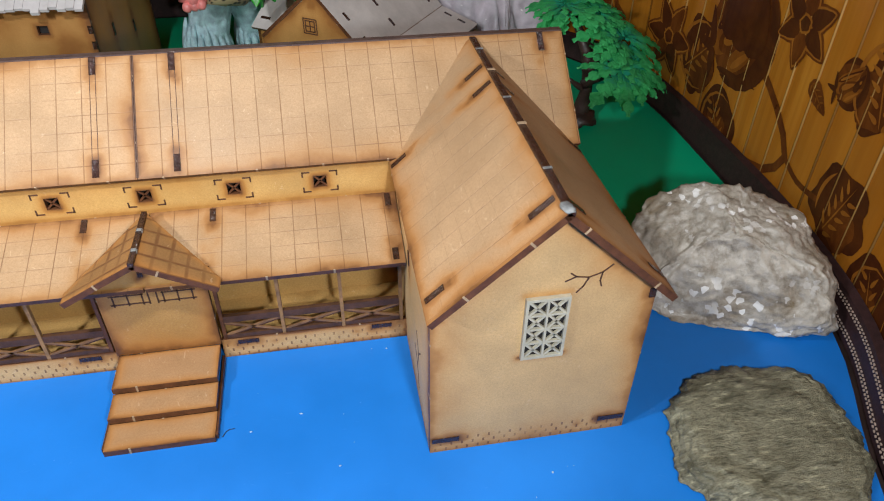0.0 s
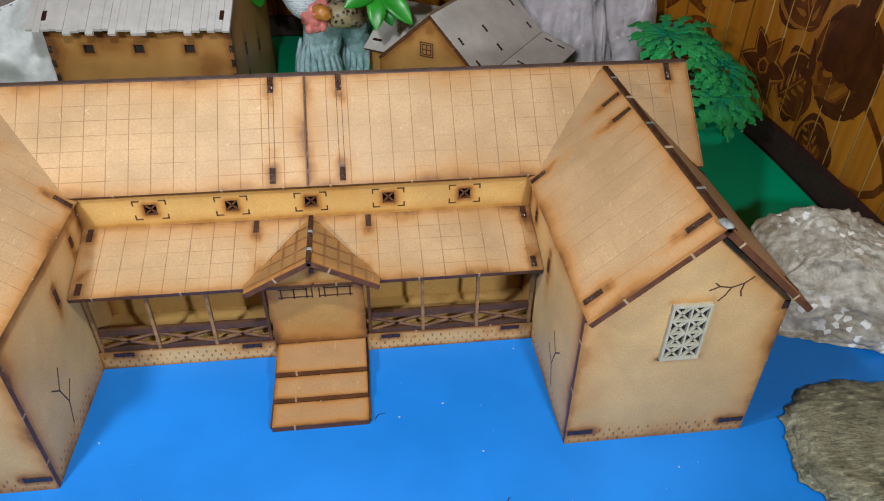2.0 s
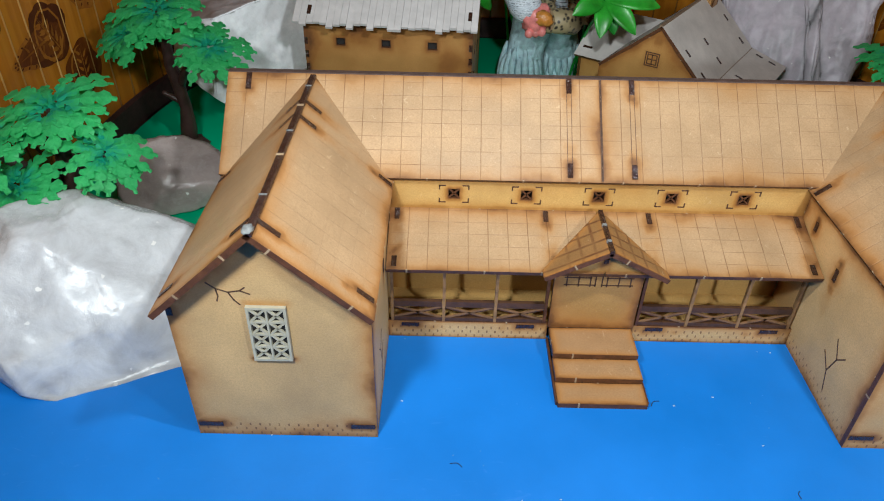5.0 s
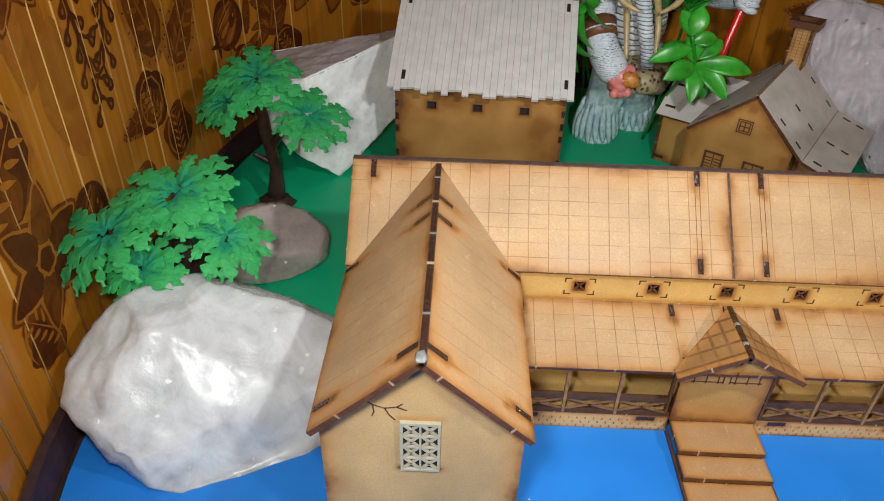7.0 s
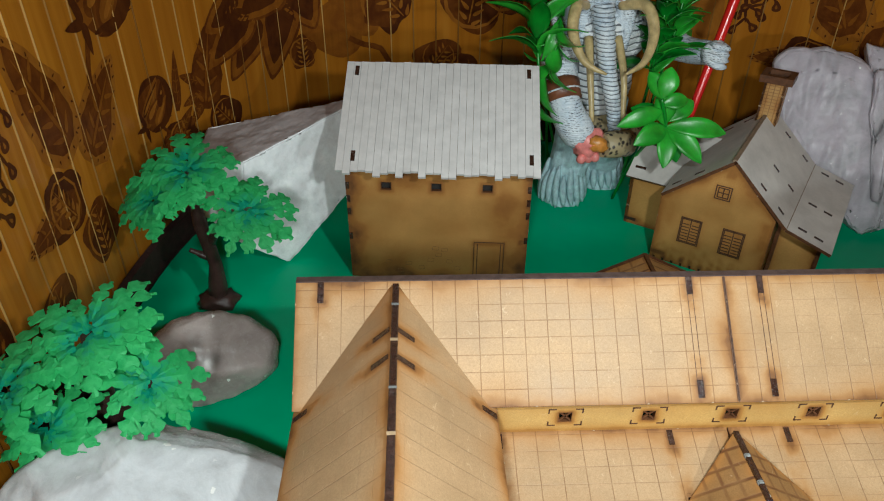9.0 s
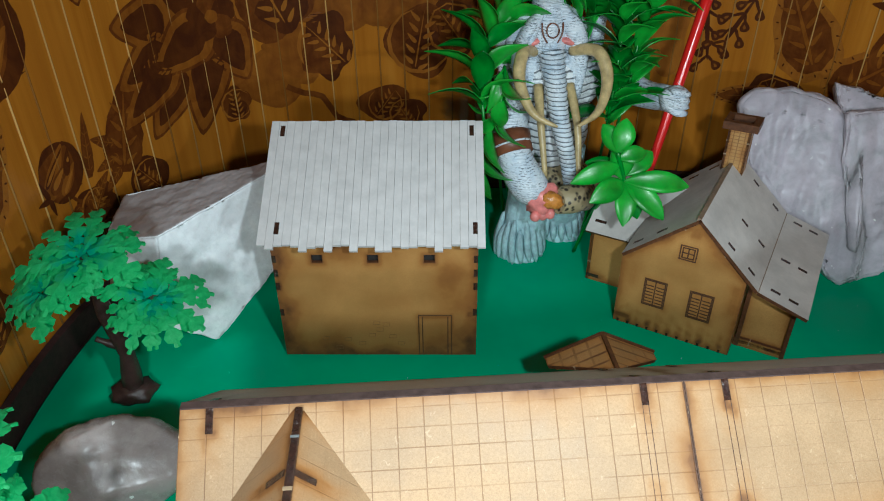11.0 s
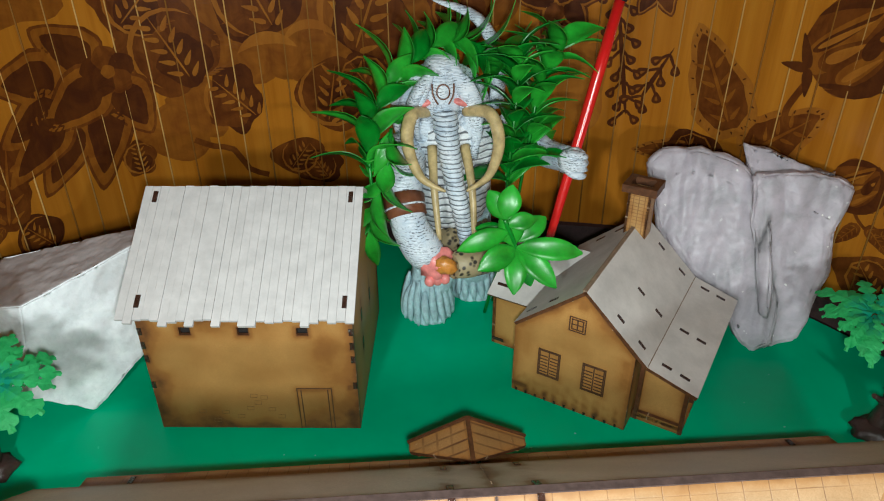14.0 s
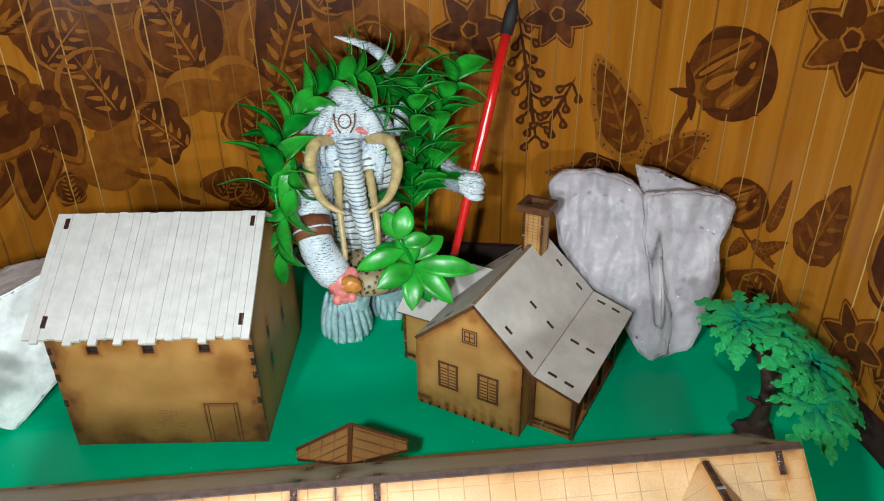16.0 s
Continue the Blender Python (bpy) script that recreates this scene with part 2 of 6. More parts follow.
def board(name, o, u, v, poly, mats, parent, thick=0.003, holes=(), tabs=(), burns=(), cell=0.0022, edge=0.0048, strong=0.74, label="", tab_out=0.0004, halo=0.8, ticks=True):
    """A cut board: its front lies in the plane of u and v at o; poly is convex, anticlockwise, in metres along u and v."""
    o, u, v = Vector(o), Vector(u).normalized(), Vector(v).normalized()
    n = u.cross(v).normalized()
    xs, ys = [p[0] for p in poly], [p[1] for p in poly]

    def lines(lo, hi, marks):
        k = max(1, round((hi - lo) / cell))
        some = [lo + (hi - lo) * i / k for i in range(k + 1)]
        some = [s for s in some if all(abs(s - m) > cell * 0.3 for m in marks)] + [m for m in marks if lo < m < hi]
        return sorted(set([lo, hi] + some))

    ax = lines(min(xs), max(xs), [h[0] + s * h[2] / 2 for h in holes for s in (-1, 1)])
    ay = lines(min(ys), max(ys), [h[1] + s * h[3] / 2 for h in holes for s in (-1, 1)])
    bm = bmesh.new()
    grid = {}

    def at(i, j):
        if (i, j) not in grid:
            grid[i, j] = bm.verts.new((ax[i], ay[j], 0))
        return grid[i, j]

    for i in range(len(ax) - 1):
        for j in range(len(ay) - 1):
            ma, mb = (ax[i] + ax[i + 1]) / 2, (ay[j] + ay[j + 1]) / 2
            if not any(abs(ma - h[0]) < h[2] / 2 and abs(mb - h[1]) < h[3] / 2 for h in holes):
                bm.faces.new((at(i, j), at(i + 1, j), at(i + 1, j + 1), at(i, j + 1)))
    count = len(poly)
    if count != 4 or any(abs(a - b) > 1e-9 for a, b in zip(sorted(set(xs)), (min(xs), max(xs)))) or len(set(xs)) > 2 or len(set(ys)) > 2:
        for i in range(count):
            p, q = Vector((*poly[i], 0)), Vector((*poly[(i + 1) % count], 0))
            out = Vector((q.y - p.y, p.x - q.x, 0)).normalized()
            bmesh.ops.bisect_plane(bm, geom=bm.verts[:] + bm.edges[:] + bm.faces[:], dist=1e-7, plane_co=p, plane_no=out, clear_outer=True)
    uvs = bm.loops.layers.uv.new("UVMap")
    burnt = bm.verts.layers.float.new("burn")
    sides = [(Vector(poly[i]), Vector(poly[(i + 1) % count])) for i in range(count)]
    for vert in bm.verts:
        p = Vector((vert.co.x, vert.co.y))
        d = min(abs((q - s).normalized().cross(p - s)) for s, q in sides)
        patch = noise.noise(Vector((p.x * 38 + o.x * 30, p.y * 38, len(name) + o.y * 30)))
        w = strong * math.exp(-d / edge) * (0.70 + 0.5 * abs(patch)) + max(0.0, 0.45 * halo * math.exp(-d / (2.6 * edge)) * (0.5 + 1.3 * patch))
        for r in tabs:
            long_x = r[2] > r[3]
            dx, dy = max(abs(p.x - r[0]) - r[2] / 2, 0), max(abs(p.y - r[1]) - r[3] / 2, 0)
            kx, ky = (0.0105, 0.0026) if long_x else (0.0026, 0.0105)
            w = max(w, math.exp(-math.hypot(dx / kx, dy / ky)) * (0.85 + 0.9 * noise.noise(Vector((p.x * 160, p.y * 160, 3.0)))), 0.78 * math.exp(-rect_gap(p.x, p.y, r) / 0.0050))
        for h in holes:
            w = max(w, 0.95 * math.exp(-rect_gap(p.x, p.y, h) / 0.0028))
        for r in burns:
            w = max(w, r[4] * math.exp(-rect_gap(p.x, p.y, r) / r[5]))
        vert[burnt] = max(0.0, min(w, 1.0))
    for f in bm.faces:
        for loop in f.loops:
            loop[uvs].uv = (loop.vert.co.x, loop.vert.co.y)
    # rim, back and the insides of the holes
    loops = [[Vector((*p, 0)) for p in poly]]
    loops += [[Vector((h[0] + a * h[2] / 2, h[1] + b * h[3] / 2, 0)) for a, b in ((-1, -1), (-1, 1), (1, 1), (1, -1))] for h in holes]
    for ring in loops:
        top = [bm.verts.new(p) for p in ring]
        low = [bm.verts.new(p - Vector((0, 0, thick))) for p in ring]
        for i in range(len(ring)):
            j = (i + 1) % len(ring)
            bm.faces.new((top[i], low[i], low[j], top[j])).material_index = 1
        if not holes:
            f = bm.faces.new(low[::-1])
            for loop in f.loops:
                loop[uvs].uv = (loop.vert.co.x, loop.vert.co.y)
    if holes:
        for i in range(len(ax) - 1):
            for j in range(len(ay) - 1):
                ma, mb = (ax[i] + ax[i + 1]) / 2, (ay[j] + ay[j + 1]) / 2
                inside = all((q - s).cross(Vector((ma, mb)) - s) > 0 for s, q in sides)
                if inside and not any(abs(ma - h[0]) < h[2] / 2 and abs(mb - h[1]) < h[3] / 2 for h in holes):
                    c = [bm.verts.new((a, b, -thick)) for a, b in ((ax[i], ay[j]), (ax[i], ay[j + 1]), (ax[i + 1], ay[j + 1]), (ax[i + 1], ay[j]))]
                    bm.faces.new(c)
    # pale bridges where the beam left the board uncut
    for k, (s, q) in enumerate(sides if ticks else ()):
        way = (q - s).normalized()
        out = Vector((way.y, -way.x))
        at_s = 0.012 + 0.007 * (k % 3)
        while at_s < (q - s).length - 0.008:
            c = s + way * at_s
            ring = [c + way * a + out * e for a, e in ((-0.0005, -0.0004), (0.0005, -0.0004), (0.0005, 0.00015), (-0.0005, 0.00015))]
            top = [bm.verts.new((p.x, p.y, 0.00015)) for p in ring]
            low = [bm.verts.new((p.x, p.y, -thick)) for p in ring]
            for f in ((top[0], top[1], top[2], top[3]), (top[1], low[1], low[2], top[2]), (top[2], low[2], low[3], top[3]), (top[3], low[3], low[0], top[0])):
                bm.faces.new(f).material_index = 2
            at_s += 0.033 + 0.012 * ((k * 7 + int(at_s * 900)) % 3)
    m = Matrix((u, v, n)).transposed().to_4x4()
    m.translation = o
    bm.transform(m)
    ob = part(name, bm, [mats, M_CHAR, M_BRIDGE], parent, label)
    for a, b, w, h in tabs:
        part("tab", box((a - w / 2, b - h / 2, -0.002), (a + w / 2, b + h / 2, tab_out), m), M_TAB, ob)
    return ob


def stick(name, a, b, w, d, material, parent, up=(0, 0, 1), label=""):
    """A straight bar from a to b, w across and d deep."""
    a, b = Vector(a), Vector(b)
    way = (b - a).normalized()
    side = way.cross(Vector(up))
    side = side.normalized() if side.length > 1e-6 else Vector((1, 0, 0))
    top = side.cross(way)
    m = Matrix((way, side, top)).transposed().to_4x4()
    m.translation = a
    return part(name, box((0, -w / 2, -d / 2), ((b - a).length, w / 2, d / 2), m), material, parent, label)


def engrave(parent, o, u, v, lines, w=0.0007, material=None):
    """Thin burnt lines on the plane of u and v at o."""
    o, u, v = Vector(o), Vector(u).normalized(), Vector(v).normalized()
    n = u.cross(v)
    bm = bmesh.new()
    for line in lines:
        pts = [Vector(p) for p in line]
        for p, q in zip(pts, pts[1:]):
            way = (q - p).normalized()
            side = Vector((-way.y, way.x)) * w / 2
            ends = [p - way * w * 0.3 + side, p - way * w * 0.3 - side, q + way * w * 0.3 - side, q + way * w * 0.3 + side]
            top = [bm.verts.new(o + u * e.x + v * e.y + n * 0.00016) for e in ends]
            low = [bm.verts.new(o + u * e.x + v * e.y - n * 0.0005) for e in ends]
            bm.faces.new(top)
            for i in range(4):
                bm.faces.new((top[i], low[i], low[(i + 1) % 4], top[(i + 1) % 4]))
    bmesh.ops.recalc_face_normals(bm, faces=bm.faces[:])
    return tagged(part("engraving", bm, material or M_LINE, parent), kind="stuff")


def frame_lines(cx, cy, w, h, bars=0):
    a, b, c, d = cx - w / 2, cx + w / 2, cy - h / 2, cy + h / 2
    out = [[(a, c), (b, c), (b, d), (a, d), (a, c)]]
    return out + [[(a + w * (i + 1) / (bars + 1), c), (a + w * (i + 1) / (bars + 1), d)] for i in range(bars)]

# ---- the table, the painted sheets and the room ----
def sheet_material(name, base, rough):
    k = Nodes(name, rough, 0.0, 0.45)
    cloud = k.noise(9, 5, 0.6)
    fine = k.noise(700, 3, 0.6)
    lo, hi = tuple(c * 0.86 for c in base), tuple(min(1, c * 1.12) for c in base)
    col = k.ramp(cloud, [(0.3, lo), (0.7, hi)])
    specks = k.noise(170, 2, 0.5)
    col = k.mix(k.span(specks, 0.775, 0.80, 0, 0.5), col, rgb(*(min(1, c * 1.3 + 0.16) for c in base)))
    scuff = k.noise(34, 3, 0.7, k.stretch(1, 2.6, 1), distort=2.0)
    col = k.mix(k.span(scuff, 0.66, 0.76, 0, 0.18), col, rgb(*(min(1, c * 1.2 + 0.1) for c in base)))
    k.put("Base Color", col)
    k.put("Roughness", k.span(cloud, 0.3, 0.7, rough * 0.85, rough * 1.15))
    k.bump(fine, 0.25, 0.0002)
    return k.mat


M_BLUE = sheet_material("blue_foam", (0.010, 0.18, 0.62), 0.55)
M_GREEN = sheet_material("green_foam", (0.004, 0.47, 0.225), 0.5)
M_TABLE = plain("dark_table", (0.045, 0.026, 0.022), 0.5, 0.35, 20, 0.3)
M_ROOM = plain("room_paint", (0.20, 0.17, 0.14), 0.9, 0.08, 3, 0.1)

# line of the screen that stands round the back of the table
SCREEN = [(0.315, -0.13), (0.345, -0.045), (0.378, 0.03), (0.394, 0.12), (0.398, 0.22), (0.397, 0.32), (0.385, 0.40), (0.352, 0.462),
          (0.303, 0.528), (0.247, 0.588), (0.190, 0.612), (0.10, 0.632), (0.0, 0.643), (-0.11, 0.645), (-0.21, 0.634), (-0.302, 0.588),
          (-0.356, 0.510), (-0.388, 0.43), (-0.403, 0.34), (-0.405, 0.24), (-0.400, 0.12), (-0.392, 0.02), (-0.37, -0.06)]
LINE = curve([(x, y, 0) for x, y in SCREEN], 400)
ALONG = [0.0]
for p, q in zip(LINE, LINE[1:]):
    ALONG.append(ALONG[-1] + (q - p).length)
LONG = ALONG[-1]


def on_screen(s, z, off=0.0):
    """A place on the screen: s metres along it, z up, off metres out towards the table."""
    s = max(0.0, min(s, LONG - 1e-6))
    i = min(int(np.searchsorted(ALONG, s, side="right")) - 1, len(LINE) - 2)
    f = (s - ALONG[i]) / (ALONG[i + 1] - ALONG[i])
    p = LINE[i].lerp(LINE[i + 1], f)
    a, b = LINE[max(i - 3, 0)], LINE[min(i + 4, len(LINE) - 1)]
    way = (b - a).normalized()
    out = Vector((-way.y, way.x, 0))
    return Vector((p.x, p.y, z)) + out * off


def flat_sheet(name, outline, z0, z1, material, label, category):
    bm = bmesh.new()
    face = bm.faces.new([bm.verts.new((x, y, z1)) for x, y in outline])
    low = bmesh.ops.extrude_face_region(bm, geom=[face])["geom"]
    for v in low:
        if isinstance(v, bmesh.types.BMVert):
            v.co.z = z0
    bmesh.ops.recalc_face_normals(bm, faces=bm.faces[:])
    return tagged(part(name, bm, material), label, category, kind="structure")


inner = [on_screen(LONG * i / 90, 0, 0.012) for i in range(91)]
SPLIT = 0.093
right_in = [(p.x, p.y) for p in inner if p.y > SPLIT]
front = [(p.x, p.y) for p in inner if p.y <= SPLIT]
fr = [p for p in front if p[0] > 0]
fl = [p for p in front if p[0] < 0]
flat_sheet("ground", right_in + [(right_in[-1][0], SPLIT), (right_in[0][0], SPLIT)], -0.003, 0.0, M_GREEN, "smooth green foam sheet laid on the table as grass", "ground")
flat_sheet("water", [(fl[0][0], SPLIT - 0.0005)] + fl + [(-0.36, -0.5), (0.28, -0.5)] + fr + [(fr[-1][0], SPLIT - 0.0005)], -0.003, 0.0, M_BLUE, "bright blue foam sheet laid on the table as water", "water")
table = thing("table", (0, 0.1, -0.74), "dark wooden table under the model village", "table")
part("tabletop", box((-0.6, -0.7, 0.70), (0.6, 0.75, 0.7365), None, 0.003), M_TABLE, table)
for sx in (-1, 1):
    for sy in (-1, 1):
        part("leg", box((sx * 0.55 - 0.03, sy * 0.6 - 0.03, 0.0), (sx * 0.55 + 0.03, sy * 0.6 + 0.03, 0.70)), M_TABLE, table)
tagged(part("floor", box((-2, -2.4, -0.78), (2, 1.6, -0.74)), M_TABLE), "dark floor of the room", "floor", kind="structure")
tagged(part("ceiling", box((-2, -2.4, 1.66), (2, 1.6, 1.70)), M_ROOM), "plain ceiling of the room", "ceiling", kind="structure")
for nm, lo, hi in (("wall_north", (-2, 1.6, -0.74), (2, 1.65, 1.66)), ("wall_south", (-2, -2.45, -0.74), (2, -2.4, 1.66)),
                   ("wall_west", (-2.05, -2.4, -0.74), (-2, 1.6, 1.66)), ("wall_east", (2, -2.4, -0.74), (2.05, 1.6, 1.66))):
    tagged(part(nm, box(lo, hi), M_ROOM), "plain painted wall of the room", "wall", kind="structure")


# ---- the printed screen ----
def screen_material(name):
    """Lacquered slats: long vertical grain, honey and amber from slat to slat."""
    k = Nodes(name, 0.16, 0.0, 0.30)
    grain = k.noise(60, 5, 0.6, k.stretch(1.0, 1.0, 0.06))
    streak = k.noise(210, 3, 0.6, k.stretch(1.0, 1.0, 0.03))
    cloud = k.noise(7, 4, 0.6)
    info = k.node("ShaderNodeObjectInfo", 5)
    col = k.ramp(grain, [(0.25, (0.300, 0.098, 0.007)), (0.55, (0.450, 0.170, 0.015)), (0.8, (0.56, 0.240, 0.026))])
    col = k.mix(k.span(streak, 0.48, 0.72, 0, 0.35), col, rgb(0.28, 0.082, 0.007))
    col = k.mix(k.span(cloud, 0.35, 0.7, 0, 0.35), col, rgb(0.31, 0.095, 0.008))
    col = k.mix(k.span(info, 0, 1, 0, 0.40), col, rgb(0.34, 0.120, 0.012))
    k.put("Base Color", col)
    k.put("Roughness", k.span(grain, 0.3, 0.7, 0.12, 0.22))
    k.bump(grain, 0.2, 0.0004)
    return k.mat


def print_material(name, deep, light, much):
    """Printed ink, laid on unevenly, so that the honey ground shows through in washes."""
    k = Nodes(name, 0.24, 0.0, 0.12)
    wash = k.noise(42, 4, 0.6, distort=1.2)
    grain = k.noise(150, 3, 0.6, k.stretch(1.0, 1.0, 0.08))
    col = k.mix(k.span(wash, 0.36, 0.68, 0.0, much), rgb(*deep), rgb(*light))
    col = k.mix(k.span(grain, 0.45, 0.75, 0.0, 0.4), col, rgb(*(c * 0.6 for c in deep)))
    k.put("Base Color", col)
    k.bump(grain, 0.15, 0.0003)
    return k.mat


M_SLAT = screen_material("honey_lacquer")
# glossy beads; the pale end of their colour paints in highlights along the slat joints
bead = Nodes("painted_glint_bead", 0.12, 0.0, 0.6)
bead.put("Base Color", bead.mix(bead.node("ShaderNodeObjectInfo", 5), rgb(0.20, 0.075, 0.010), rgb(0.62, 0.36, 0.11)))
M_BEAD = bead.mat
M_PRINT = print_material("brown_print", (0.098, 0.026, 0.006), (0.200, 0.062, 0.010), 0.75)
M_PRINT_DARK = print_material("dark_print", (0.062, 0.017, 0.006), (0.115, 0.033, 0.007), 0.7)
M_PRINT_MID = print_material("amber_print", (0.180, 0.054, 0.008), (0.290, 0.100, 0.012), 0.8)
M_PRINT_PALE = print_material("tan_print", (0.270, 0.090, 0.012), (0.360, 0.138, 0.018), 0.8)
M_SKIRT = plain("brown_ribbon", (0.035, 0.014, 0.014), 0.6, 0.4, 200, 0.5, 0.0005)
M_STITCH = plain("pale_stitch", (0.40, 0.30, 0.24), 0.6, 0.2, 300, 0.3)
WALL_TOP = 0.52
SLAT = 0.0250
screen = thing("screen", (0, 0, 0), "honey-coloured slatted screen printed with brown flowers", "screen", kind="structure")
slat_count = int(LONG / SLAT)
for i in range(slat_count):
    s0, s1 = i * SLAT + 0.0006, (i + 1) * SLAT - 0.0006
    bm = bmesh.new()
    cols = []
    for j in range(4):
        s = s0 + (s1 - s0) * j / 3
        d = 0.0 if j in (0, 3) else 0.0004
        cols.append([bm.verts.new(on_screen(s, z, o)) for o, z in ((d - 0.004, 0.0), (d, 0.0), (d, WALL_TOP), (d - 0.004, WALL_TOP))])
    for a, b in zip(cols, cols[1:]):
        for q in range(4):
            bm.faces.new((a[q], a[(q + 1) % 4], b[(q + 1) % 4], b[q]))
    bm.faces.new(cols[0][::-1]), bm.faces.new(cols[-1])
    bmesh.ops.recalc_face_normals(bm, faces=bm.faces[:])
    part("slat", bm, M_SLAT, screen)
    bm = bmesh.new()
    tube_into(bm, [on_screen(s1 + 0.0006, z, 0.0004) for z in (0.0, 0.17, 0.34, WALL_TOP)], 0.0008, 8)
    part("bead", bm, M_BEAD, screen)


def print_shape(name, s, z, outline, material, layer=1, turn=0.0, size=1.0):
    """One printed motif, lying on the screen: outline in metres round its middle."""
    c, d = math.cos(turn), math.sin(turn)
    bm = bmesh.new()
    pts = [((x * c - y * d) * size, (x * d + y * c) * size) for x, y in outline]
    off = 0.0006 + 0.00025 * layer
    rings = max(1, math.ceil(max(math.hypot(a, b) for a, b in pts) / 0.007))
    mid = bm.verts.new(on_screen(s, z, off))
    rim = [[bm.verts.new(on_screen(s + a * k / rings, z + b * k / rings, off)) for k in range(1, rings + 1)] for a, b in pts]
    for p, q in zip(rim, rim[1:] + rim[:1]):
        bm.faces.new((mid, p[0], q[0]))
        for k in range(rings - 1):
            bm.faces.new((p[k], p[k + 1], q[k + 1], q[k]))
    bmesh.ops.recalc_face_normals(bm, faces=bm.faces[:])
    return part(name, bm, material, screen)


def leaf_outline(l, w, jag=0.0, n=26, seed=0):
    out = []
    for i in range(n):
        a = 2 * math.pi * i / n
        x, y = math.sin(a), -math.cos(a)
        taper = 1 - 0.45 * y
        k = 1 + jag * (((i * 7 + seed) % 3) - 1)
        out.append((x * w / 2 * taper * k, y * l / 2 * (1 + 0.2 * max(y, 0)) * (1 + jag * 0.4 * (((i * 5 + seed) % 3) - 1))))
    return out


def print_leaf(s, z, l, w, turn, jag=0.14, pale=False):
    if pale:
        print_shape("printed_leaf", s, z, leaf_outline(l * 1.20, w * 1.36, jag), M_PRINT_PALE, 0, turn)
    print_shape("printed_leaf", s, z, leaf_outline(l, w, jag), M_PRINT, 1, turn)
    print_shape("printed_vein", s, z, leaf_outline(l * 0.82, w * 0.08), M_PRINT_MID, 2, turn)
    c, d = math.cos(turn), math.sin(turn)
    for i in range(4):
        for sd in (-1, 1):
            x, y = sd * w * 0.20, (i / 4 - 0.42) * l * 0.8
            print_shape("printed_vein", s + x * c - y * d, z + x * d + y * c, leaf_outline(w * 0.34, w * 0.09), M_PRINT_MID, 2, turn - sd * 0.9)
    if pale:
        for x, y in leaf_outline(l * 1.08, w * 1.19, 0.0, 20):
            print_shape("printed_dot", s + x * c - y * d, z + x * d + y * c, leaf_outline(0.0030, 0.0014), M_PRINT_DARK, 1.5, turn + math.atan2(-x, y))


def print_flower(s, z, r, petals=7, turn=0.0):
    for i in range(petals):
        a = turn + 2 * math.pi * i / petals
        x, y = s - math.sin(a) * r * 0.56, z + math.cos(a) * r * 0.56
        print_shape("printed_petal", x, y, leaf_outline(r * 1.02, r * 0.74, 0.03), M_PRINT, 1 + i % 2 * 0.5, a)
        print_shape("printed_petal", x, y, leaf_outline(r * 0.90, r * 0.60, 0.03), M_PRINT_PALE, 2, a)
        print_shape("printed_petal", x - math.sin(a) * r * 0.03, y + math.cos(a) * r * 0.03, leaf_outline(r * 0.76, r * 0.46, 0.03), M_PRINT_DARK if i % 3 else M_PRINT, 2.5, a)
    print_shape("printed_heart", s, z, round_outline(r * 0.24, 0.06), M_PRINT_PALE, 3)
    print_shape("printed_heart", s, z, round_outline(r * 0.18, 0.08), M_PRINT_DARK, 3.5)


def print_sprig(s, z, l, turn=0.0, n=8):
    """A branching stem with round berries on short stalks."""
    c, d = math.cos(turn), math.sin(turn)

    def at(x, y):
        return s + x * c - y * d, z + x * d + y * c

    def stroke(p, q, w):
        print_shape("printed_stem", (p[0] + q[0]) / 2, (p[1] + q[1]) / 2, leaf_outline(math.hypot(q[0] - p[0], q[1] - p[1]), w), M_PRINT_DARK, 1.2, math.atan2(p[0] - q[0], q[1] - p[1]))

    stroke(at(0, -l / 2), at(0, l / 2), 0.0042)
    for i in range(n):
        f = (i / (n - 1) - 0.5) * l * 0.92
        for sd in (-1, 1):
            reach = 0.013 if (i + (sd > 0)) % 2 else 0.0075
            tip = at(sd * reach, f - 0.011)
            stroke(at(0, f), tip, 0.0028)
            print_shape("printed_berry", *tip, leaf_outline(0.0105, 0.0085), M_PRINT_DARK, 1.5, turn + sd * 0.6)
            print_shape("printed_berry", *at(sd * reach, f - 0.0115), leaf_outline(0.0040, 0.0024), M_PRINT_MID, 2.0, turn + sd * 0.6)


# dark ribbon skirt round the foot of the screen
bm = bmesh.new()
ring = [[bm.verts.new(on_screen(LONG * i / 160, z, o)) for o, z in ((0.002, 0.0), (0.009, 0.0), (0.007, 0.0215), (0.002, 0.023))] for i in range(161)]
for a, b in zip(ring, ring[1:]):
    for q in range(4):
        bm.faces.new((a[q], a[(q + 1) % 4], b[(q + 1) % 4], b[q]))
bmesh.ops.recalc_face_normals(bm, faces=bm.faces[:])
tagged(part("skirting", bm, M_SKIRT), "dark brown ribbon along the foot of the screen", "trim", kind="structure")


def leaf_between(s0, z0, s1, z1, w, jag=0.12, pale=True):
    """A printed leaf from its foot to its tip."""
    l = math.hypot(s1 - s0, z1 - z0)
    print_leaf((s0 + s1) / 2, (z0 + z1) / 2, l, w, math.atan2(-(s1 - s0), z1 - z0), jag, pale)


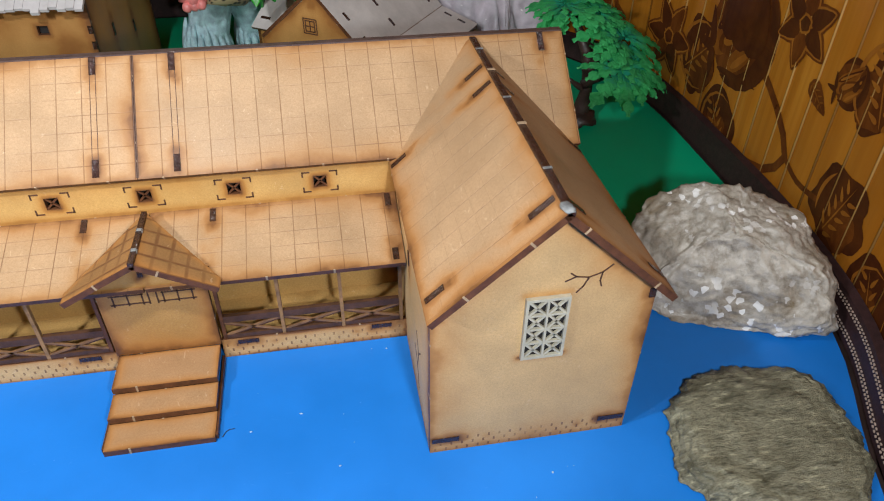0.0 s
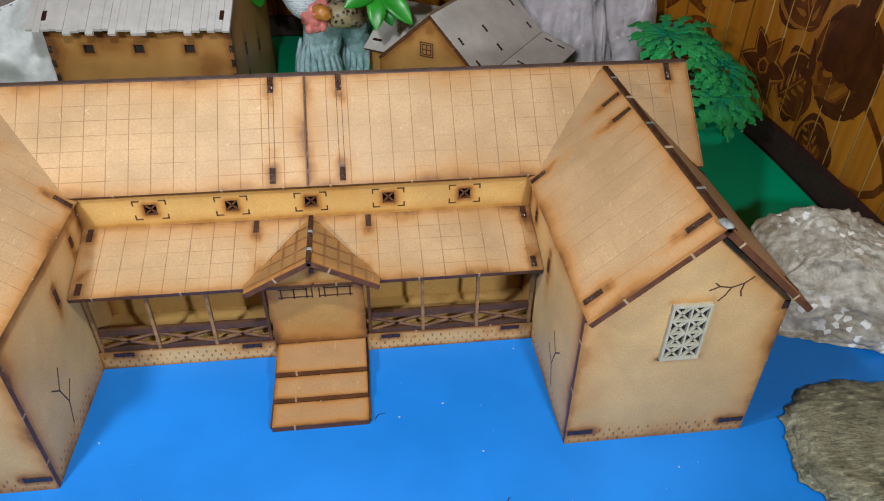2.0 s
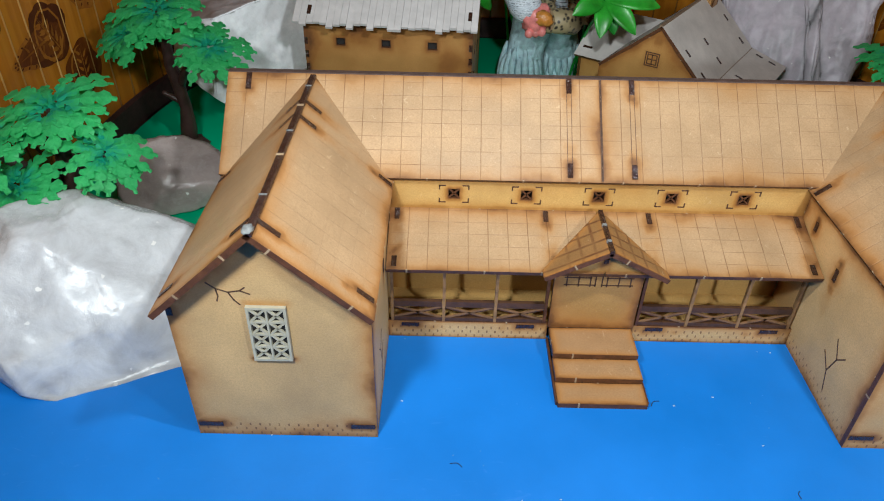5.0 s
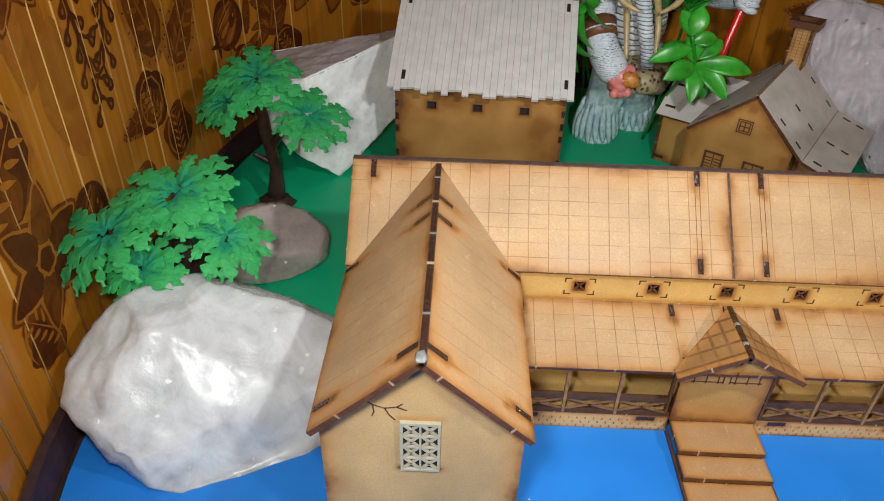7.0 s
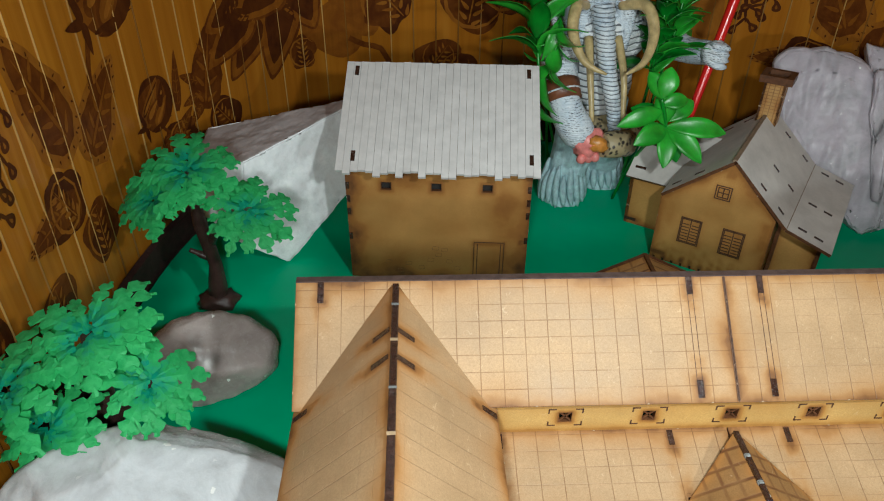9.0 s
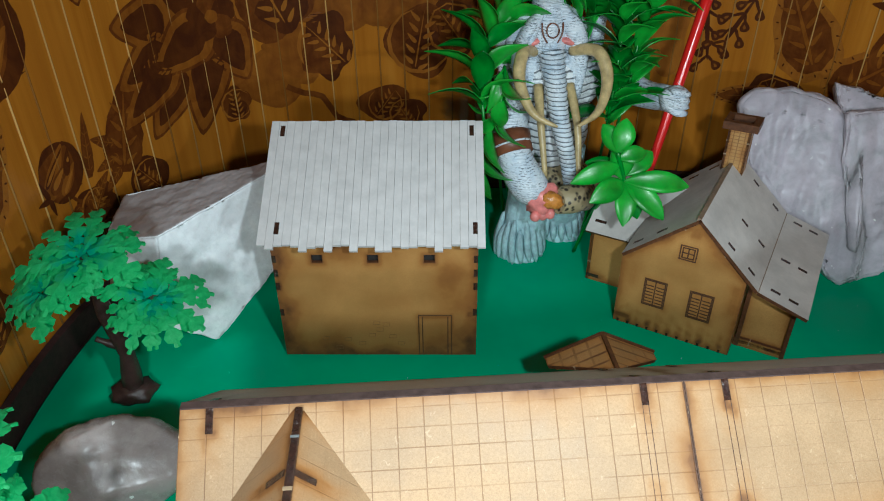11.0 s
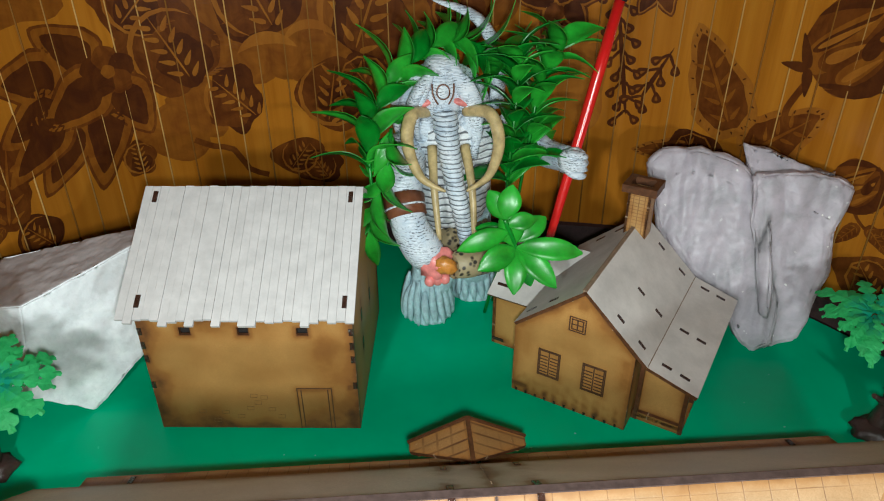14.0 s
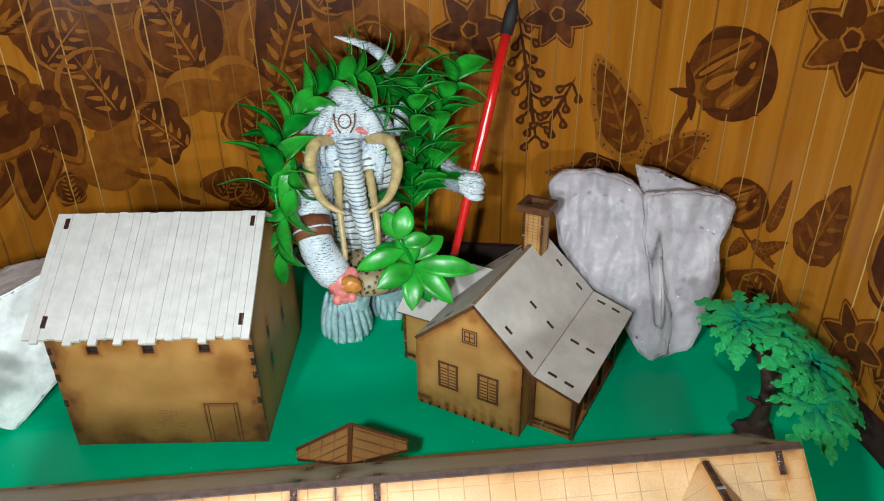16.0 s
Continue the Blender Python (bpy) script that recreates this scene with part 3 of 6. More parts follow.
def stem_between(points, w=0.0022):
    pts = curve([(a, b, 0) for a, b in points], 9)
    for p, q in zip(pts, pts[1:]):
        l = (q - p).length
        print_shape("printed_stem", (p.x + q.x) / 2, (p.y + q.y) / 2, [(-w / 2, -l * 0.56), (w / 2, -l * 0.56), (w / 2, l * 0.56), (-w / 2, l * 0.56)], M_PRINT, 1, math.atan2(-(q.x - p.x), q.y - p.y))


def print_arc(s, z, r, a0, a1, thick, material, layer, squash=1.0, turn=0.0):
    """A printed crescent, thickest in its middle."""
    bm = bmesh.new()
    n = 10
    c, d = math.cos(turn), math.sin(turn)
    rows = []
    for i in range(n + 1):
        a = a0 + (a1 - a0) * i / n
        t = thick * math.sin(math.pi * i / n) ** 0.7
        row = []
        for k in (r, r - max(t, 0.0002)):
            x, y = math.cos(a) * k * squash, math.sin(a) * k
            row.append(bm.verts.new(on_screen(s + x * c - y * d, z + x * d + y * c, 0.0006 + 0.00025 * layer)))
        rows.append(row)
    for p, q in zip(rows, rows[1:]):
        bm.faces.new((p[0], p[1], q[1], q[0]))
    return part("printed_petal", bm, material, screen)


def round_outline(r, wave=0.05, n=28, lobes=5, phase=0.0):
    return [(r * (1 + wave * math.sin(lobes * a + phase) + wave * 0.5 * math.sin((2 * lobes - 1) * a + phase * 2)) * math.sin(a), -r * (1 + wave * math.sin(lobes * a + phase)) * math.cos(a)) for a in (2 * math.pi * i / n for i in range(n))]


def print_rose(s, z, r):
    """A nodding rose: a lobed bud of overlapping petals, dark on the outside and amber within, on a pointed calyx."""
    def between(x0, y0, x1, y1, w, material, layer, name="printed_petal"):
        l = math.hypot(x1 - x0, y1 - y0) * r
        print_shape(name, s - (x0 + x1) / 2 * r, z + (y0 + y1) / 2 * r, leaf_outline(l, w * r), material, layer, math.atan2(x1 - x0, y1 - y0))

    print_shape("printed_petal", s, z, round_outline(r * 1.0, 0.035, 40, 5, 0.8), M_PRINT, 1)
    print_arc(s, z, r * 1.02, 2.0, 5.1, r * 0.40, M_PRINT_DARK, 1.3)
    print_arc(s, z, r * 0.99, 0.5, 2.3, r * 0.24, M_PRINT_DARK, 1.4)
    between(-0.86, -0.62, 0.25, 0.72, 0.62, M_PRINT_MID, 1.6)
    between(-0.80, -0.22, 0.22, 0.64, 0.20, M_PRINT_DARK, 1.8)
    between(-0.72, -0.14, 0.12, 0.50, 0.11, M_PRINT_PALE, 2.0)
    between(-0.62, -0.50, 0.36, 0.20, 0.42, M_PRINT, 2.1)
    between(-0.50, -0.38, 0.12, 0.06, 0.21, M_PRINT_PALE, 2.3)
    between(-0.20, -0.74, 0.58, 0.02, 0.34, M_PRINT_MID, 2.2)
    between(-0.10, -0.70, 0.46, -0.16, 0.13, M_PRINT_PALE, 2.4)
    between(0.20, -0.20, 0.52, 0.56, 0.30, M_PRINT_DARK, 2.5)
    between(-0.52, -0.86, 0.66, -0.74, 0.11, M_PRINT_DARK, 2.4)
    between(0.40, 0.20, 0.48, 0.34, 0.10, M_PRINT_PALE, 2.7)
    for x, y in ((-1.32, -0.56), (-1.02, 0.06), (-0.74, -1.12)):
        between(-0.80, -0.58, x, y, 0.20, M_PRINT_DARK, 3.0, "printed_sepal")


def print_mass(s, z, w, h, seed):
    """A broad dark patch of lobed leaves with a pale leafy twig drawn in it."""
    g = random.Random(seed)
    print_shape("printed_leaf", s, z, [(x * w / h, y) for x, y in round_outline(h * 0.52, 0.10, 34, 3 + seed % 3, seed)], M_PRINT if seed % 2 else M_PRINT_DARK, 0.6)
    print_shape("printed_leaf", s + g.uniform(-0.2, 0.2) * w, z - 0.15 * h, round_outline(h * 0.30, 0.10, 26, 4, seed * 2), M_PRINT_DARK if seed % 2 else M_PRINT, 1.0)
    print_arc(s, z, h * 0.46, g.uniform(0, 6), g.uniform(7, 9), h * 0.06, M_PRINT_PALE, 1.4)
    tilt = g.uniform(-0.9, 0.9)
    c, d = math.cos(tilt), math.sin(tilt)
    print_shape("printed_twig", s, z, leaf_outline(h * 0.75, h * 0.022), M_PRINT_PALE, 2.2, tilt)
    for i in range(10):
        f = i / 9 - 0.5
        sd = 1 if i % 2 else -1
        x, y = sd * h * 0.11, f * h * 0.68
        print_shape("printed_leaflet", s + x * c - y * d, z + x * d + y * c, leaf_outline(h * 0.17, h * 0.055), M_PRINT_PALE, 2.4, tilt - sd * 0.9)


def print_petal(s0, z0, s1, z1, w, lift=0.0):
    """A long petal drawn as a dark heart inside an amber rim."""
    l = math.hypot(s1 - s0, z1 - z0)
    turn, s, z = math.atan2(-(s1 - s0), z1 - z0), (s0 + s1) / 2, (z0 + z1) / 2
    print_shape("printed_petal", s, z, leaf_outline(l * 1.10, w * 1.10, 0.02), M_PRINT, 1.0 + lift, turn)
    print_shape("printed_petal", s, z, leaf_outline(l * 1.00, w * 0.96, 0.02), M_PRINT_MID, 1.3 + lift, turn)
    print_shape("printed_petal", s, z, leaf_outline(l * 0.76, w * 0.66, 0.03), M_PRINT_DARK, 1.6 + lift, turn)


def print_wash(s, z, w, h, seed, material=None):
    """A soft patch of thinner ink behind the flowers."""
    print_shape("printed_wash", s, z, [(x * w / h, y) for x, y in round_outline(h * 0.5, 0.12, 30, 3 + seed % 3, seed)], material or M_PRINT_MID, 0.2 + 0.05 * (seed % 5))


# the print repeats along the screen: once by the cottage and once by the trees
for shift in (0.0, 0.905):
    print_rose(0.6528 + shift, 0.2394, 0.040)
    stem_between([(0.682 + shift, 0.208), (0.694 + shift, 0.180), (0.692 + shift, 0.165)], 0.006)
    leaf_between(0.7390 + shift, 0.1480, 0.7775 + shift, 0.2220, 0.042, 0.05)
    leaf_between(0.7190 + shift, 0.1300, 0.6710 + shift, 0.1755, 0.036, 0.05)
    leaf_between(0.7640 + shift, 0.1150, 0.8180 + shift, 0.1120, 0.022, 0.05)
    print_sprig(0.8520 + shift, 0.2110, 0.130, -0.18, 9)
    print_sprig(0.8170 + shift, 0.1880, 0.050, 0.45, 4)
    print_flower(0.826 + shift, 0.274, 0.030)
    print_wash(0.884 + shift, 0.172, 0.045, 0.085, 3, M_PRINT_PALE)
    print_wash(0.908 + shift, 0.215, 0.050, 0.060, 5, M_PRINT_PALE)
    print_flower(0.911 + shift, 0.258, 0.036, 6, 0.4)
    print_rose(0.6200 + shift, 0.1300, 0.024)
    stem_between([(0.617 + shift, 0.108), (0.607 + shift, 0.098), (0.580 + shift, 0.085)], 0.003)
    for a, b, c, d, w in ((0.592, 0.112, 0.583, 0.160, 0.011), (0.604, 0.100, 0.582, 0.082, 0.012), (0.610, 0.098, 0.624, 0.076, 0.012), (0.598, 0.090, 0.575, 0.108, 0.012)):
        leaf_between(a + shift, b, c + shift, d, w, 0.04, False)
    leaf_between(0.556 + shift, 0.100, 0.535 + shift, 0.170, 0.040, 0.06, False)
    print_mass(0.588 + shift, 0.052, 0.060, 0.045, 7)
    print_flower(0.562 + shift, 0.282, 0.036, 6, 0.9)
    leaf_between(0.606 + shift, 0.315, 0.624 + shift, 0.296, 0.012, 0.03, False)
    leaf_between(0.748 + shift, 0.315, 0.728 + shift, 0.288, 0.018, 0.03, False)
    print_mass(0.770 + shift, 0.116, 0.055, 0.045, 4)
# big hanging flower between the trees and the shed, with two rows of petals
for k, (s1, z1, w) in enumerate(((1.386, 0.247, 0.042), (1.430, 0.216, 0.044), (1.437, 0.170, 0.040), (1.440, 0.140, 0.038), (1.412, 0.122, 0.040), (1.362, 0.112, 0.046), (1.312, 0.150, 0.042))):
    f = 0.42 if s1 > 1.405 else 0.16
    print_petal(1.3356 + (s1 - 1.3356) * f, 0.206 + (z1 - 0.206) * f, s1, z1, w, 0.25 * (k % 4))
print_petal(1.340, 0.200, 1.396, 0.172, 0.044, 1.0)
for k in range(5):
    print_shape("printed_heart", 1.3356 + 0.013 * math.cos(k * 1.257 + 0.3), 0.206 + 0.012 * math.sin(k * 1.257 + 0.3), round_outline(0.011, 0.05), M_PRINT if k % 2 else M_PRINT_DARK, 2.6 + 0.1 * k)
print_shape("printed_heart", 1.3356, 0.206, round_outline(0.006, 0.05), M_PRINT_MID, 3.3)
# dense foliage behind the shed and the statue
for s, z, w, h, seed in ((1.165, 0.222, 0.130, 0.075, 1), (1.209, 0.205, 0.100, 0.050, 2), (1.287, 0.140, 0.066, 0.062, 3), (1.120, 0.205, 0.110, 0.070, 4), (1.262, 0.160, 0.055, 0.070, 5), (1.000, 0.258, 0.095, 0.080, 6),
                         (1.050, 0.250, 0.070, 0.080, 7), (1.245, 0.255, 0.110, 0.070, 8), (1.130, 0.290, 0.150, 0.070, 9), (1.280, 0.300, 0.150, 0.070, 10), (1.395, 0.290, 0.090, 0.070, 11)):
    print_wash(s, z, w, h, seed)
for s, z, w, h, seed in ((1.279, 0.218, 0.082, 0.080, 1), (1.227, 0.165, 0.046, 0.066, 2), (1.134, 0.164, 0.062, 0.072, 3), (1.100, 0.176, 0.045, 0.058, 4), (1.298, 0.262, 0.075, 0.066, 5), (1.197, 0.262, 0.080, 0.085, 6), (1.093, 0.246, 0.064, 0.105, 8),
                         (1.172, 0.100, 0.052, 0.040, 9), (1.152, 0.088, 0.046, 0.036, 10), (1.326, 0.120, 0.030, 0.034, 11), (1.436, 0.084, 0.044, 0.040, 12), (1.045, 0.300, 0.060, 0.060, 13), (1.150, 0.320, 0.070, 0.070, 14), (1.250, 0.325, 0.080, 0.080, 15), (1.350, 0.315, 0.080, 0.080, 16), (1.010, 0.245, 0.050, 0.050, 17),
                         (1.675, 0.117, 0.048, 0.044, 18), (1.640, 0.075, 0.050, 0.045, 19), (1.500, 0.085, 0.050, 0.040, 20), (1.720, 0.060, 0.050, 0.045, 21), (1.875, 0.165, 0.060, 0.080, 22), (1.885, 0.070, 0.040, 0.050, 23)):
    print_mass(s, z, w, h, seed)
stem_between([(1.2720, 0.128), (1.2556, 0.119), (1.2369, 0.113), (1.2240, 0.090), (1.2060, 0.082)], 0.006)
print_arc(1.190, 0.196, 0.032, 0.4, 2.6, 0.012, M_PRINT_PALE, 2.0)
print_arc(1.150, 0.212, 0.026, 0.2, 2.8, 0.009, M_PRINT_PALE, 2.0)
for a, b, c, d in ((1.462, 0.128, 1.484, 0.140), (1.460, 0.118, 1.486, 0.114), (1.462, 0.108, 1.482, 0.094)):
    leaf_between(a, b, c, d, 0.011, 0.02, False)
print_flower(1.863, 0.102, 0.042, 6, 0.3)
print_rose(1.801, 0.090, 0.024)
# in front of the mica rock: a tulip on a bent stem, blossoms and serrated leaves
print_rose(0.391, 0.100, 0.042)
for a in (-0.3, 0.1, 0.5):
    print_shape("printed_petal", 0.388 + 0.02 * a, 0.120, leaf_outline(0.070, 0.030, 0.02), M_PRINT_DARK, 3.0 + 0.1 * a, a)
stem_between([(0.3560, 0.085), (0.3300, 0.070), (0.3050, 0.045), (0.3250, 0.024), (0.3550, 0.018)], 0.0060)
stem_between([(0.3050, 0.045), (0.2850, 0.038), (0.2600, 0.040)], 0.004)
print_flower(0.3275, 0.128, 0.026, 6)
print_rose(0.269, 0.1137, 0.015)
print_mass(0.243, 0.122, 0.030, 0.056, 6)
print_mass(0.2388, 0.046, 0.056, 0.050, 8)
print_mass(0.1823, 0.022, 0.058, 0.048, 10)
print_mass(0.3960, 0.026, 0.052, 0.050, 12)
print_mass(0.4420, 0.062, 0.048, 0.060, 14)
print_mass(0.2000, 0.150, 0.050, 0.060, 16)
print_mass(0.4650, 0.140, 0.060, 0.080, 18)
print_flower(0.4900, 0.060, 0.030, 6, 0.5)
leaf_between(0.305, 0.100, 0.285, 0.088, 0.012, 0.03, False)

# rows of pale stitches on the ribbon
bm = bmesh.new()
for i in range(76):
    s = 0.05 + i * 0.0030
    for z, o in ((0.0045, 0.0089), (0.0065, 0.0086), (0.0160, 0.0078), (0.0180, 0.0076)):
        p = on_screen(s, z, o)
        q = on_screen(s + 0.0013, z, o)
        up, inn = Vector((0, 0, 0.0007)), (on_screen(s, z, o + 0.0008) - p)
        vs = [bm.verts.new(c) for c in (p, q, q + up, p + up, p + inn, q + inn, q + inn + up, p + inn + up)]
        for f in ((4, 5, 6, 7), (0, 1, 5, 4), (3, 7, 6, 2), (0, 4, 7, 3), (1, 2, 6, 5)):
            bm.faces.new([vs[j] for j in f])
bmesh.ops.recalc_face_normals(bm, faces=bm.faces[:])
tagged(part("stitches", bm, M_STITCH), "rows of pale stitches on the brown ribbon", "stitching", kind="stuff")

# ---- the long model house with two gabled wings ----
house = thing("model_house", (0, 0, 0), "long laser-cut fibreboard model house with two gabled wings", "model house")
RIDGE_Y, RIDGE_Z, HALF = 0.160, 0.1424, 0.2268
slope = Vector((0, 0.050, 0.0436))
run = slope.length
X = Vector((1, 0, 0))
rear = Vector((0, 0.0530, 0.0425))
# main roof, front and back, each of two boards that meet in the middle
for side, a0, a1 in ((-1, -HALF, -0.0001), (1, 0.0001, HALF)):
    w = a1 - a0
    inner_tab = w - 0.019 if side < 0 else 0.019
    outer_tab = 0.013 if side < 0 else w - 0.013
    tabs = [(inner_tab, run - 0.005, 0.0032, 0.010), (inner_tab, 0.007, 0.0032, 0.009), (outer_tab, run - 0.006, 0.0032, 0.011)]
    board("roof_panel", (a0, RIDGE_Y - slope.y, RIDGE_Z - slope.z), X, slope, [(0, 0), (w, 0), (w, run), (0, run)], M_ROOF, house, tabs=tabs)
    rear_run = rear.length
    board("roof_panel", (a1, RIDGE_Y + 0.0035 + rear.y, RIDGE_Z - rear.z), -X, (0, -rear.y, rear.z), [(0, 0), (w, 0), (w, rear_run), (0, rear_run)], M_REAR, house, tabs=[(w - t[0], rear_run - 0.006 if t[1] > 0.02 else t[1], t[2], t[3]) for t in tabs])
    # pairs of thin scored lines between the tabs, and the scorched joint
    o, sc = (a0, RIDGE_Y - slope.y, RIDGE_Z - slope.z), run - 0.010
    engrave(house, o, X, slope, [[(inner_tab + d, 0.011), (inner_tab + d, sc)] for d in (-0.0014, 0.0014)], 0.0003)
    engrave(house, o, X, slope, [[(w - 0.0003 if side < 0 else 0.0003, 0.001), (w - 0.0003 if side < 0 else 0.0003, run - 0.001)]], 0.0006)
part("ridge_strip", box((-HALF, RIDGE_Y - 0.0004, RIDGE_Z - 0.002), (HALF, RIDGE_Y + 0.0038, RIDGE_Z + 0.0004)), M_SMOKE, house)
# wall under the main eaves with its five lattice vents
VENTS = [-0.0875, -0.0437, 0.0, 0.0437, 0.0875]
front_wall = board("wall", (-0.1265, 0.1135, 0.0), X, (0, 0, 1), [(0, 0.0), (0.253, 0.0), (0.253, 0.0985), (0, 0.0985)], M_YELLOW, house,
                   holes=[(x + 0.1265, 0.0868, 0.0066, 0.0066) for x in VENTS], burns=[(0.1265, 0.0770, 0.25, 0.001, 0.55, 0.003)], cell=0.0016)
brackets = []
for x in VENTS:
    for sx in (-1, 1):
        for sz in (-1, 1):
            a, c = x + 0.1265 + sx * 0.0088, 0.0868 + sz * 0.0058
            brackets.append([(a - sx * 0.0036, c), (a, c), (a, c - sz * 0.0026)])
engrave(front_wall, (-0.1265, 0.1135, 0.0), X, (0, 0, 1), brackets, 0.0008)
for x in VENTS:
    for s in (-1, 1):
        stick("lattice_bar", (x - 0.0033, 0.1145, 0.0868 - s * 0.0033), (x + 0.0033, 0.1145, 0.0868 + s * 0.0033), 0.0009, 0.0009, M_CHAR, front_wall)
    # added dark sheet: the shade behind the vent, put into its colour
    part("inside_shade", box((x - 0.005, 0.1205, 0.081), (x + 0.005, 0.1215, 0.0925)), M_DARK, front_wall)
board("wall", (0.2238, 0.2120, 0.0), -X, (0, 0, 1), [(0, 0), (0.4476, 0), (0.4476, 0.0985), (0, 0.0985)], M_YELLOW, house, cell=0.005)
for side in (-1, 1):
    o, u = ((0.2238, 0.1135, 0), (0, 1, 0)) if side > 0 else ((-0.2238, 0.2120, 0), (0, -1, 0))
    shape = [(0, 0), (0.0985, 0), (0.0985, 0.0985), (0.048, 0.1375), (0, 0.0965)]
    board("end_wall", o, u, (0, 0, 1), shape if side > 0 else [(0.0985 - a, b) for a, b in shape[1::-1] + shape[:1:-1]], M_WALL, house, cell=0.003)


def verandah(sign, y_wall, y_eave, z_top, z_eave, half):
    """A lean-to roof on one long side; sign -1 is the front."""
    down = Vector((0, y_wall - y_eave, z_top - z_eave))
    l = down.length
    for a0, a1 in ((-half, -0.0004), (0.0004, half)):
        w = a1 - a0
        near, far = (w - 0.031, 0.0045) if a0 < 0 else (0.031, w - 0.0045)
        tabs = [(near, l - 0.005, 0.003, 0.008), (far, l - 0.005, 0.003, 0.008), (near - (0.003 if a0 > 0 else -0.003), 0.006, 0.003, 0.007), (far, 0.006, 0.003, 0.007)]
        if sign < 0:
            board("verandah_roof", (a0, y_eave, z_eave), X, down, [(0, 0), (w, 0), (w, l), (0, l)], M_ROOF, house, tabs=tabs)
        else:
            board("verandah_roof", (a1, y_eave, z_eave), -X, down, [(0, 0), (w, 0), (w, l), (0, l)], M_ROOF, house, tabs=tabs)


verandah(-1, 0.1135, 0.0700, 0.0765, 0.0618, 0.1262)
verandah(1, 0.2120, 0.2590, 0.0765, 0.0605, 0.2255)
# brick plinths, posts and cross-braced rails of the front verandah
M_DOOR = board_material("amber_board", (0.42, 0.24, 0.080))
M_BRACE = plain("dark_brace", (0.075, 0.032, 0.014), 0.55, 0.35, 200, 0.4)
M_POST = plain("scorched_post", (0.28, 0.150, 0.058), 0.55, 0.35, 200, 0.4)
M_CROSS = plain("scorched_brace", (0.21, 0.105, 0.042), 0.55, 0.35, 200, 0.4)
part("verandah_floor", box((-0.0265, 0.0835, 0.0100), (0.0265, 0.1135, 0.0130)), M_YELLOW, house)
POST_X = (0.0290, 0.0600, 0.0921, 0.1240)
for side in (-1, 1):
    x0, x1 = (0.0265, 0.1268) if side > 0 else (-0.1268, -0.0265)
    w = x1 - x0
    board("plinth", (x0, 0.0805, 0.0), X, (0, 0, 1), [(0, 0), (w, 0), (w, 0.0130), (0, 0.0130)], M_WALL, house, tabs=[(0.014, 0.0105, 0.011, 0.0026), (w - 0.014, 0.0105, 0.011, 0.0026)], cell=0.0016, edge=0.0015)
    part("verandah_floor", box((x0, 0.0835, 0.0100), (x1, 0.1135, 0.0130)), M_YELLOW, house)
    for x in POST_X:
        stick("post", (side * x, 0.0820, 0.0130), (side * x, 0.0820, 0.0655), 0.0018, 0.0024, M_POST if x > 0.03 else M_CHAR, house, (0, 1, 0))
    for xa, xb in zip(POST_X, POST_X[1:]):
        a, b = side * (xa + 0.0011), side * (xb - 0.0011)
        stick("top_rail", (a, 0.0822, 0.0268), (b, 0.0822, 0.0268), 0.0026, 0.0042, M_BRACE, house)
        stick("bottom_rail", (a, 0.0822, 0.0147), (b, 0.0822, 0.0147), 0.0026, 0.0026, M_BRACE, house)
        for p, q in ((0.0158, 0.0250), (0.0250, 0.0158)):
            stick("brace", (a, 0.0815, p), (b, 0.0815, q), 0.0011, 0.0012, M_CROSS, house)
            stick("brace_edge", (a, 0.0823, p - 0.0011), (b, 0.0823, q - 0.0011), 0.0014, 0.0016, M_CHAR, house)
# doorway: panel, small gabled roof and steps
door = board("door_panel", (-0.0265, 0.0790, 0.0118), X, (0, 0, 1), [(0, 0), (0.053, 0), (0.053, 0.0505), (0, 0.0505)], M_DOOR, house, cell=0.0012, edge=0.005)
engrave(door, (-0.0265, 0.0790, 0.0118), X, (0, 0, 1), [[(0.006, 0.0345), (0.0245, 0.0345)], [(0.0285, 0.0345), (0.047, 0.0345)], [(0.006, 0.0400), (0.022, 0.0400)], [(0.031, 0.0400), (0.047, 0.0400)]]
        + [[(x, 0.0335), (x, 0.0415)] for x in (0.0075, 0.0145, 0.0215, 0.0245, 0.0285, 0.0315, 0.0385, 0.0455)], 0.0008, M_BRACE)
board("portal_gable", (-0.031, 0.0715, 0.0605), X, (0, 0, 1), [(0, 0), (0.062, 0), (0.031, 0.0190)], M_YELLOW, house, tabs=[(0.031, 0.0095, 0.0024, 0.003)], cell=0.0015)
for side in (-1, 1):
    tall = Vector((-side * 0.0360, 0, 0.0190))
    l = tall.length
    if side < 0:
        board("portal_roof", (-0.0360, 0.1060, 0.0632), (0, -1, 0), tall, [(0.0350, 0), (0.0425, 0), (0.0425, l), (0, l)], M_ROOF_SMALL, house, cell=0.0015, edge=0.002)
    else:
        board("portal_roof", (0.0360, 0.0635, 0.0632), (0, 1, 0), tall, [(0, 0), (0.0075, 0), (0.0425, l), (0, l)], M_ROOF_SMALL, house, cell=0.0015, edge=0.002)
for y in (0.072, 0.088):
    part("glue_drop", box((-0.0016, y, 0.0812), (0.0016, y + 0.003, 0.0834), None, 0.0006), M_GLUE, house)
STEP_Y = (0.0238, 0.0400, 0.0560, 0.0720)
